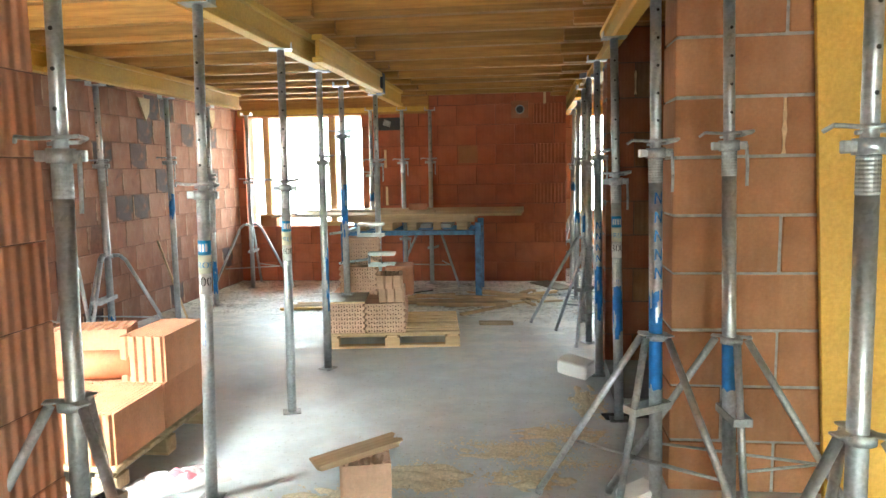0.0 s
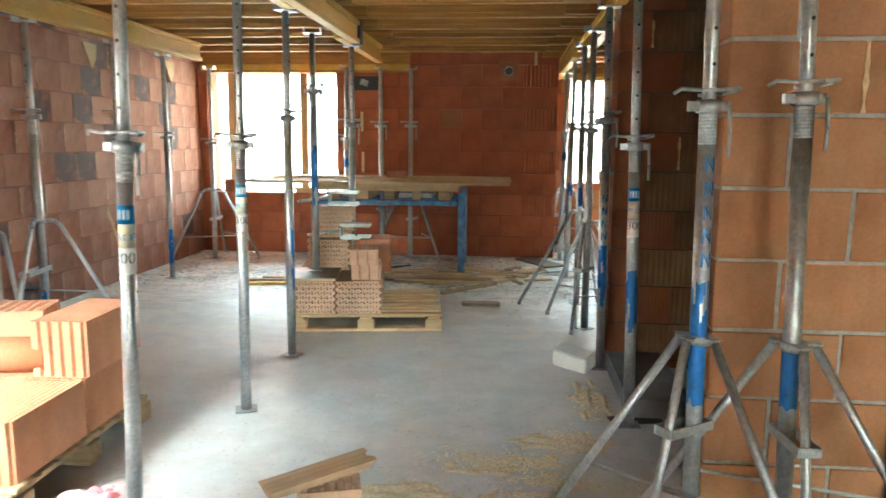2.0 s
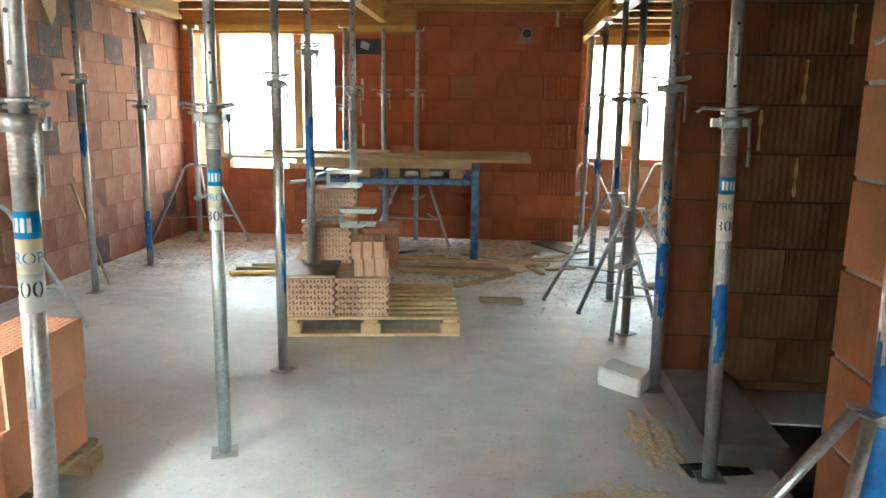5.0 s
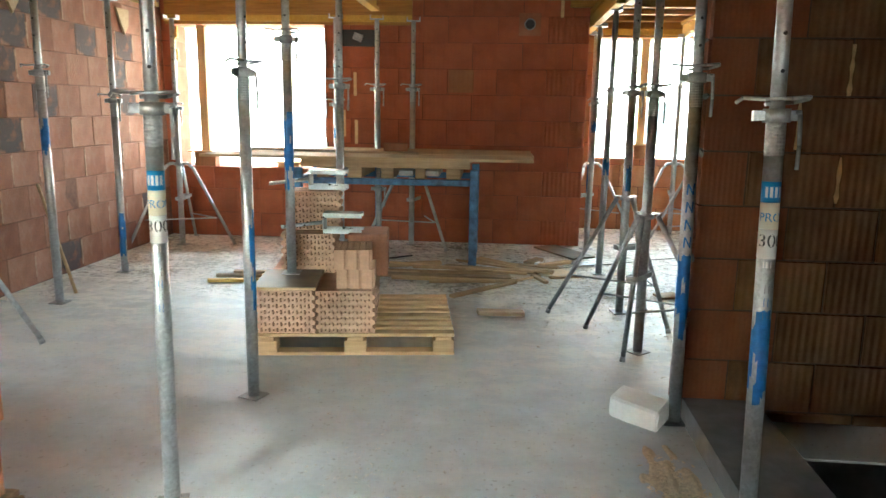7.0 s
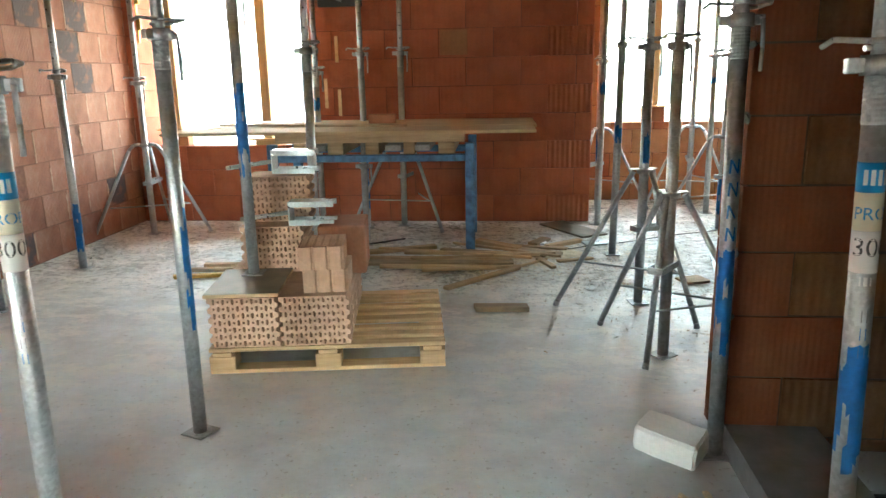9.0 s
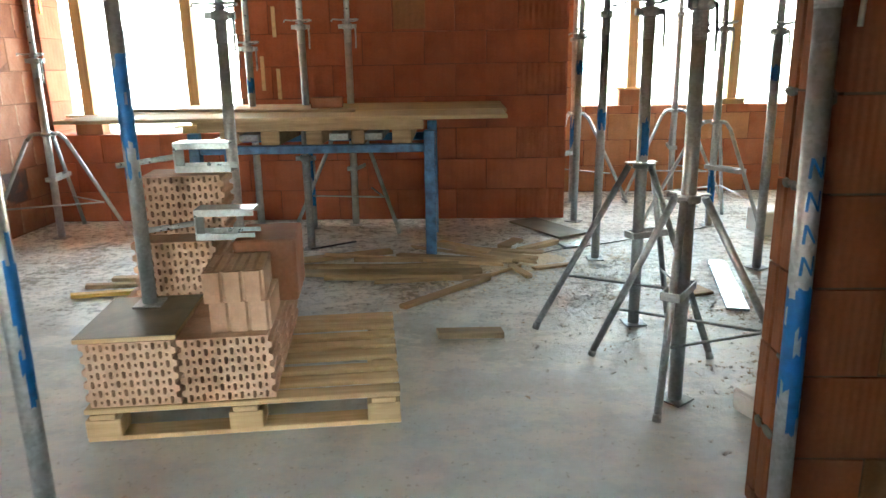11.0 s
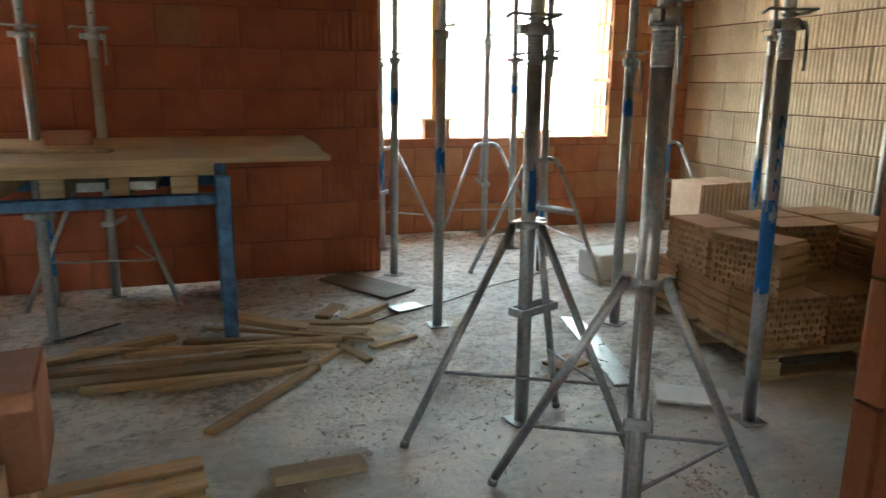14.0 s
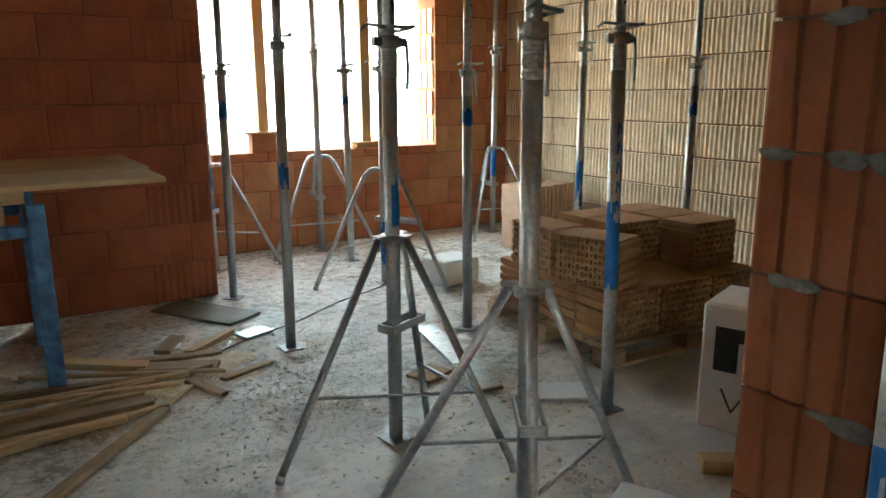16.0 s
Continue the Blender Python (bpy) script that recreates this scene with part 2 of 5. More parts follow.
def concrete():
    m, n, l, b = material("concrete_floor", 0.6)
    big = noise_node(n, l, 0.55, 8, 0.62)
    mid = noise_node(n, l, 3.5, 9, 0.72)
    fine = noise_node(n, l, 70, 6, 0.7)
    crumb = noise_node(n, l, 16.0, 7, 0.75)
    base = ramp(n, l, big.outputs["Fac"], [(0.32, (0.54, 0.575, 0.6)), (0.55, (0.635, 0.67, 0.69)), (0.75, (0.71, 0.735, 0.75))])
    blot = ramp(n, l, mid.outputs["Fac"], [(0.35, (0.82, 0.815, 0.805)), (0.65, (1.1, 1.1, 1.1))])
    col = mix(n, l, "MULTIPLY", 0.9, base.outputs[0], blot.outputs[0])
    # trodden dirt, spilt plaster and damp patches in the rear half of the hall
    tc = n.new("ShaderNodeTexCoord")
    sep = n.new("ShaderNodeSeparateXYZ")
    l.new(tc.outputs["Object"], sep.inputs[0])
    rear = n.new("ShaderNodeMapRange")
    rear.inputs["From Min"].default_value = 6.2
    rear.inputs["From Max"].default_value = 8.4
    l.new(sep.outputs[1], rear.inputs["Value"])
    col = mix(n, l, "MULTIPLY", rear.outputs[0], col, (1.0, 0.94, 0.84))
    damp = ramp(n, l, noise_node(n, l, 1.3, 8, 0.7, (1.3, 0.7, 1)).outputs["Fac"], [(0.5, (0, 0, 0)), (0.6, (1, 1, 1))])
    damp_k = scaled(n, l, scaled(n, l, rear.outputs[0], damp.outputs[0]), 0.45)
    col = mix(n, l, "MULTIPLY", damp_k, col, (0.5, 0.47, 0.42))
    dirt = ramp(n, l, noise_node(n, l, 2.6, 12, 0.8).outputs["Fac"], [(0.47, (0, 0, 0)), (0.55, (1, 1, 1))])
    dirt_k = scaled(n, l, scaled(n, l, rear.outputs[0], dirt.outputs[0]), 0.5)
    tint = ramp(n, l, crumb.outputs["Fac"], [(0.36, (0.2, 0.165, 0.115)), (0.5, (0.38, 0.33, 0.25)), (0.64, (0.56, 0.51, 0.42))])
    col = mix(n, l, "MIX", dirt_k, col, tint.outputs[0])
    white = ramp(n, l, noise_node(n, l, 2.3, 10, 0.78, (0.8, 1.5, 1)).outputs["Fac"], [(0.485, (0, 0, 0)), (0.55, (1, 1, 1))])
    spill = n.new("ShaderNodeMapRange")
    spill.inputs["From Min"].default_value = 5.8
    spill.inputs["From Max"].default_value = 7.8
    spill.inputs["To Min"].default_value = 0.15
    spill.inputs["To Max"].default_value = 0.8
    l.new(sep.outputs[1], spill.inputs["Value"])
    col = mix(n, l, "MIX", scaled(n, l, white.outputs[0], spill.outputs[0]), col, (0.77, 0.73, 0.655))
    speck = ramp(n, l, noise_node(n, l, 38, 3, 0.6).outputs["Fac"], [(0.63, (0, 0, 0)), (0.69, (1, 1, 1))])
    col = mix(n, l, "MIX", scaled(n, l, speck.outputs[0], 0.38), col, (0.2, 0.17, 0.13))
    l.new(col, b.inputs["Base Color"])
    rr = ramp(n, l, mid.outputs["Fac"], [(0.35, (0.42,) * 3), (0.65, (0.75,) * 3)])
    film = ramp(n, l, crumb.outputs["Fac"], [(0.4, (0.2,) * 3), (0.66, (0.5,) * 3)])
    rough = mix(n, l, "MIX", rear.outputs[0], rr.outputs[0], film.outputs[0])
    rough = mix(n, l, "MIX", damp_k, rough, (0.18, 0.18, 0.18))
    l.new(rough, b.inputs["Roughness"])
    p = bump(n, l, b, fine.outputs["Fac"], 0.3, 0.003)
    p = bump(n, l, b, mid.outputs["Fac"], 0.35, 0.012, p)
    bump(n, l, b, scaled(n, l, crumb.outputs["Fac"], rear.outputs[0]), 0.7, 0.02, p)
    return m


CONCRETE = concrete()
SAWDUST = plain("sawdust", (0.68, 0.59, 0.43), 0.95, 0, 0.25, 60)
RUBBLE = plain("plaster_rubble", (0.6, 0.58, 0.54), 0.95, 0, 0.3, 30)
DIRT = plain("brown_dirt", (0.45, 0.37, 0.27), 0.95, 0, 0.4, 40)
GROUND = plain("building_ground", (0.24, 0.22, 0.19), 0.95, 0, 0.3, 0.5)

# ---- mesh helpers ----


def box(bm, x0, x1, y0, y1, z0, z1, m=None):
    v = [bm.verts.new((x, y, z)) for z in (z0, z1) for x, y in ((x0, y0), (x1, y0), (x1, y1), (x0, y1))]
    for f in ((3, 2, 1, 0), (4, 5, 6, 7), (0, 1, 5, 4), (1, 2, 6, 5), (2, 3, 7, 6), (3, 0, 4, 7)):
        bm.faces.new([v[i] for i in f])
    if m is not None:
        for q in v:
            q.co = m @ q.co
    return v


def soft_box(bm, x0, x1, y0, y1, z0, z1, r=0.006, m=None):
    """A box with its edges chamfered."""
    b2 = bmesh.new()
    box(b2, x0, x1, y0, y1, z0, z1)
    bmesh.ops.bevel(b2, geom=b2.edges[:], offset=r, segments=1, affect="EDGES")
    if m is not None:
        b2.transform(m)
    me = bpy.data.meshes.new("tmp")
    b2.to_mesh(me)
    b2.free()
    bm.from_mesh(me)
    bpy.data.meshes.remove(me)


def tube(bm, p0, p1, r, seg=14, r1=None, caps=True):
    p0, p1 = Vector(p0), Vector(p1)
    r1 = r if r1 is None else r1
    q = (p1 - p0).to_track_quat("Z", "Y")
    rings = []
    for p, rad in ((p0, r), (p1, r1)):
        rings.append([bm.verts.new(p + q @ Vector((rad * math.cos(2 * math.pi * i / seg), rad * math.sin(2 * math.pi * i / seg), 0))) for i in range(seg)])
    for i in range(seg):
        f = bm.faces.new((rings[0][i], rings[0][(i + 1) % seg], rings[1][(i + 1) % seg], rings[1][i]))
        f.smooth = True
    if caps:
        bm.faces.new(rings[0][::-1])
        bm.faces.new(rings[1])


def pipe(bm, r_out, r_in, z0, z1, seg=20, m=None):
    """A hollow ring about z."""
    def ring(r, z):
        return [bm.verts.new((r * math.cos(2 * math.pi * i / seg), r * math.sin(2 * math.pi * i / seg), z)) for i in range(seg)]
    a, b, c, d = ring(r_out, z0), ring(r_out, z1), ring(r_in, z1), ring(r_in, z0)
    for p, q in ((a, b), (b, c), (c, d), (d, a)):
        for i in range(seg):
            f = bm.faces.new((p[i], p[(i + 1) % seg], q[(i + 1) % seg], q[i]))
            f.smooth = p is a or p is c
    if m is not None:
        for v in (*a, *b, *c, *d):
            v.co = m @ v.co


def rod(bm, pts, r, seg=8):
    for a, b in zip(pts, pts[1:]):
        tube(bm, a, b, r, seg)


def mesh_of(name, bm, mat):
    me = bpy.data.meshes.new(name)
    bmesh.ops.recalc_face_normals(bm, faces=bm.faces[:])
    bm.to_mesh(me)
    bm.free()
    me.materials.append(mat)
    return me


def part(name, bm, mat, parent, label="", m=None):
    ob = new(name, mesh_of(name, bm, mat))
    ob.parent = parent
    if m is not None:
        ob.matrix_basis = m
    if label:
        tagged(ob, label)
    return ob


def thing(name, label, category, m=None, group="", kind=""):
    ob = new(name)
    ob.empty_display_size = 0.1
    if m is not None:
        ob.matrix_basis = m
    return tagged(ob, label, category, group, kind)


# ---- structure ----
TOP = 2.82


def grooved_end(bm, w, t, h, lobes=4, depth=0.012):
    """A block along x whose -x end stands in upright lobes with grooves between."""
    pts = [(w, -t), (w, t)]
    for i in range(lobes):
        a, b = t - 2 * t * i / lobes, t - 2 * t * (i + 1) / lobes
        pts += [(-w + 0.003, a - 0.001), (-w, a - 0.008), (-w, b + 0.014), (-w + depth, b + 0.009), (-w + depth, b + 0.002)]
    pts = [p for p in pts if p[1] > -t + 0.006 or p[0] > 0] + [(-w, -t)]
    lo = [bm.verts.new((x, y, -h)) for x, y in pts]
    hi = [bm.verts.new((x, y, h)) for x, y in pts]
    k = len(pts)
    for i in range(k):
        bm.faces.new((lo[i], lo[(i + 1) % k], hi[(i + 1) % k], hi[i]))
    bm.faces.new(lo[::-1])
    bm.faces.new(hi)


def brick_wall(name, label, axis, u0, u1, v0, v1, height, row, length, joint, brick_mat, mortar_mat, openings=(), shift=0.0, inset=0.006, smear=0.0, smear_face=0, smear_mat=None, seed=1, lift=0.0, end_mat=None, end_side=1):
    """A wall one block thick. axis 'x': runs along x, v is y; 'y': the other way round. Openings: (u0, u1, z0, z1)."""
    rng = random.Random(seed)
    wall = thing(name, label, "wall", kind="structure")

    def place(a, b, c, d, e, f):
        return (a, b, c, d, e, f) if axis == "x" else (c, d, a, b, e, f)

    core = bmesh.new()
    us = sorted({u0, u1, *[o[0] for o in openings], *[o[1] for o in openings]})
    for a, b in zip(us, us[1:]):
        holes = sorted((o[2], o[3]) for o in openings if o[0] < b - 1e-6 and o[1] > a + 1e-6)
        z = 0.0
        ia = inset + (0.012 if end_side == 0 and a == u0 else 0) if a == u0 or any(abs(o[1] - a) < 1e-6 for o in openings) else 0
        ib = inset if b == u1 or any(abs(o[0] - b) < 1e-6 for o in openings) else 0
        for h0, h1 in (*holes, (height, height)):
            if h0 - z > 0.01:
                box(core, *place(a + ia, b - ib, v0 + inset, v1 - inset, z, h0 - (inset if h0 < height else 0)))
            z = h1 + inset
    part("mortar", core, mortar_mat, wall)
    shared = {}
    rows = int(height / row) + 2
    for r in range(rows):
        z0, z1 = max(r * row + joint - lift, 0.0), min((r + 1) * row - lift, height)
        if z1 - z0 < 0.02:
            continue
        u = u0 - (length / 2 if r % 2 else 0) - shift
        while u < u1:
            a = u0 if u <= u0 + joint else u + joint / 2
            b = u1 if u + length >= u1 - joint else u + length - joint / 2
            pieces = [(a, b, z0, z1)]
            for o in openings:
                out = []
                for p in pieces:
                    if p[1] <= o[0] or p[0] >= o[1] or p[3] <= o[2] + 0.004 or p[2] >= o[3] - 0.004:
                        out.append(p)
                        continue
                    if p[0] < o[0] - 0.02:
                        out.append((p[0], o[0], p[2], p[3]))
                    if p[1] > o[1] + 0.02:
                        out.append((o[1], p[1], p[2], p[3]))
                    mid = (max(p[0], o[0]), min(p[1], o[1]))
                    if p[2] < o[2] - 0.02:
                        out.append((*mid, p[2], o[2]))
                    if p[3] > o[3] + 0.02:
                        out.append((*mid, o[3], p[3]))
                pieces = out
            for a, b, c, d in pieces:
                if b - a < 0.03:
                    continue
                at_end = end_mat is not None and ((end_side == 1 and b == u1) or (end_side == 0 and a == u0)) and (end_side == 0 or r % 2 == 0)
                key = (round(b - a, 3), round(d - c, 3), rng.randrange(3), at_end)
                if key not in shared:
                    bm = bmesh.new()
                    w, h, t = (b - a) / 2, (d - c) / 2, (v1 - v0) / 2
                    e = 0.004
                    if at_end and end_side == 0:
                        grooved_end(bm, w, t, h)
                        shared[key] = mesh_of("brick", bm, end_mat)
                        bm = bmesh.new()
                    vs = box(bm, *place(-w, w, -t, t, -h, h))
                    for q in vs:
                        q.co += Vector((rng.uniform(-e, e) * 0.5, rng.uniform(-e, e) * 0.5, rng.uniform(-e, e) * 0.5))
                    bmesh.ops.bevel(bm, geom=bm.edges[:], offset=0.004, segments=1, affect="EDGES")
                    if key not in shared:
                        shared[key] = mesh_of("brick", bm, end_mat if at_end else brick_mat)
                    else:
                        bm.free()
                ob = new("brick", shared[key])
                ob.parent = wall
                off = rng.uniform(-0.002, 0.003)
                ob.location = ((a + b) / 2, (v0 + v1) / 2 + off, (c + d) / 2) if axis == "x" else ((v0 + v1) / 2 + off, (a + b) / 2, (c + d) / 2)
                if smear and rng.random() < smear and b < u1 - 0.02 and d - c > row * 0.6:
                    bm = bmesh.new()
                    face = v0 - 0.003 if smear_face == 0 else v1 + 0.003
                    hh = (d - c) * rng.uniform(0.6, 1.0)
                    n = 7
                    zz = c + rng.uniform(0, (d - c) - hh)
                    left, right = [], []
                    for i in range(n + 1):
                        wd = rng.uniform(0.003, 0.013)
                        z = zz + hh * i / n
                        for lst, uu in ((left, b - wd + joint / 2), (right, b + wd + joint / 2)):
                            co = (uu, face, z) if axis == "x" else (face, uu, z)
                            back = (uu, face + (0.02 if smear_face == 0 else -0.02), z) if axis == "x" else (face + (0.02 if smear_face == 0 else -0.02), uu, z)
                            lst.append((bm.verts.new(co), bm.verts.new(back)))
                    for i in range(n):
                        bm.faces.new((left[i][0], right[i][0], right[i + 1][0], left[i + 1][0]))
                        bm.faces.new((left[i][1], left[i][0], left[i + 1][0], left[i + 1][1]))
                        bm.faces.new((right[i][0], right[i][1], right[i + 1][1], right[i + 1][0]))
                    part("mortar_smear", bm, smear_mat or CREAM, wall)
            u += length
    return wall


def solid(name, label, category, mat, dims, kind="structure"):
    bm = bmesh.new()
    box(bm, *dims)
    return tagged(new(name, mesh_of(name, bm, mat)), label, category, kind=kind)


WL, WB, WW, WR = -3.45, 10.58, 11.89, 5.03
WIN1 = (-3.33, -1.55, 0.82, 2.43)
WIN2 = (1.66, 4.10, 0.93, 2.44)

solid("ground", "bare earth of the building plot around the house", "ground", GROUND, (-400, 400, -400, 400, -1.4, -1.2))
bm = bmesh.new()
bmesh.ops.create_grid(bm, x_segments=60, y_segments=90, size=0.5)
for v in bm.verts:
    x, y = -3.9 + (v.co.x + 0.5) * 9.7, -2.9 + (v.co.y + 0.5) * 15.5
    h = 0.004 * noise.noise((x * 1.7, y * 1.7, 0)) + 0.002 * noise.noise((x * 6, y * 6, 3)) - 0.004
    v.co = (x, y, h)
well = [f for f in bm.faces if f.calc_center_median().x > 1.82 and 4.1 < f.calc_center_median().y < 6.05]
bmesh.ops.delete(bm, geom=well, context="FACES")
edge = [e for e in bm.edges if e.is_boundary]
skirt = bmesh.ops.extrude_edge_only(bm, edges=edge)["geom"]
for v in skirt:
    if isinstance(v, bmesh.types.BMVert):
        v.co.z = -0.25
tagged(new("floor", mesh_of("floor", bm, CONCRETE)), "pale grey dusty bare concrete slab floor", "floor", kind="structure")

pit = bmesh.new()
for d in ((1.78, 5.25, 4.05, 6.1, -1.9, -1.8), (1.72, 1.82, 4.0, 6.1, -1.8, -0.26), (1.78, 5.25, 4.0, 4.1, -1.8, -0.26), (1.78, 5.25, 6.05, 6.15, -1.8, -0.26), (5.15, 5.25, 4.1, 6.05, -1.8, -0.002)):
    box(pit, *d)
tagged(new("stairwell", mesh_of("stairwell", pit, GREY_BOARD)), "dark concrete stairwell opening beside the hall", "stairwell", kind="structure")
deck = bmesh.new()
box(deck, -3.85, 5.6, 2.26, 12.4, TOP, TOP + 0.25)
box(deck, -1.12, 5.6, -3.0, 2.26, TOP, TOP + 0.25)
tagged(new("ceiling", mesh_of("ceiling", deck, PLY)), "brown plywood sheets of the slab formwork", "ceiling", kind="structure")
# ---- formwork beams ----


def h_beam(name, label, length, mat, group):
    """A timber formwork beam along x from the origin: two flanges and a web."""
    t = thing(name, label, "formwork beam", group=group)
    for nm, y0, y1, z0, z1 in (("bottom_flange", -0.04, 0.04, 0, 0.04), ("web", -0.015, 0.015, 0.04, 0.16), ("top_flange", -0.04, 0.04, 0.16, 0.2)):
        bm = bmesh.new()
        soft_box(bm, 0, length, y0, y1, z0, z1, 0.004)
        part(nm, bm, mat, t)
    return t


rng = random.Random(5)
joist = None
for i in range(23):
    y = -1.9 + i * 0.62
    for x0, ln, dy in ((-3.38, 2.9, 0.0), (-1.05, 2.8, 0.09), (1.2, 3.8, 0.0)):
        if 10.3 < y and x0 < 1.0:
            continue
        if y > 11.75 or y < 2.7 and x0 < -1.2:
            continue
        key = "j%.2f" % ln
        m = pose(x0 + rng.uniform(-0.05, 0.02), y + dy + rng.uniform(-0.03, 0.03), 2.62, 0, 0, rng.uniform(-0.4, 0.4))
        if joist is None:
            joist = {}
        if key not in joist:
            joist[key] = h_beam("formwork_joist", "aged yellow-brown timber formwork joist under the plywood", ln, JOIST_WOOD, "ceiling formwork joists")
            joist[key].matrix_basis = m
        else:
            copy_thing(joist[key], m)

for x, spans in ((-2.86, ((2.65, 6.02), (5.5, 9.1))), (-0.74, ((0.9, 6.02), (5.5, 7.75), (7.3, 9.33))), (1.44, ((2.2, 5.85), (6.25, 8.9), (8.75, 11.5))), (2.56, ((6.4, 9.2), (9.1, 11.7))), (4.36, ((6.4, 9.2), (9.1, 11.7)))):
    for k, (a, b) in enumerate(spans):
        g = h_beam("formwork_main_beam", "yellow timber formwork main beam carried by steel props", b - a, BOARD, "main formwork beams")
        g.matrix_basis = pose(x + (0.085 if k % 2 else 0), a, 2.42, 0, 0, 90)
        if x < 0 and b < 9:
            bm = bmesh.new()
            soft_box(bm, b - a - 0.11, b - a + 0.008, -0.045, 0.045, -0.004, 0.203, 0.004)
            part("steel_end_cap", bm, BLACK, g, "dark steel protective end cap")

# boards that form the lintels
for x0, x1, y, z0 in ((-3.39, -0.55, WB - 0.03, 2.43), (1.40, 4.5, WW - 0.03, 2.44)):
    t = thing("lintel_board", "ochre formwork board across the top of the window", "formwork board", group="lintel boards")
    bm = bmesh.new()
    soft_box(bm, x0, x1, y, y + 0.027, z0, 2.80, 0.003)
    part("board", bm, JOIST_WOOD, t)
    bm = bmesh.new()
    soft_box(bm, x0, x1, y - 0.03, y - 0.001, z0 + 0.03, z0 + 0.1, 0.003)
    part("batten", bm, BOARD, t)

# ---- steel props ----


def ring_curve(r, wire, turns, z0, z1, a0=0.0, n=40):
    pts = []
    for i in range(n + 1):
        a = a0 + turns * 2 * math.pi * i / n
        pts.append((r * math.cos(a), r * math.sin(a), z0 + (z1 - z0) * i / n))
    return pts


def wrap_text(text, size, radius, z, angle, mat, parent, vertical=False):
    cu = bpy.data.curves.new("lettering", "FONT")
    cu.body, cu.size, cu.align_x, cu.align_y = text, size, "CENTER", "CENTER"
    tmp = new("lettering", cu)
    me = bpy.data.meshes.new_from_object(tmp.evaluated_get(bpy.context.evaluated_depsgraph_get()))
    bpy.data.objects.remove(tmp)
    for v in me.vertices:
        u, w = (-v.co.y, v.co.x) if vertical else (v.co.x, v.co.y)
        a = angle + u / radius
        v.co = (radius * math.cos(a), radius * math.sin(a), z + w)
    me.materials.append(mat)
    ob = new("lettering", me)
    ob.parent = parent
    return ob


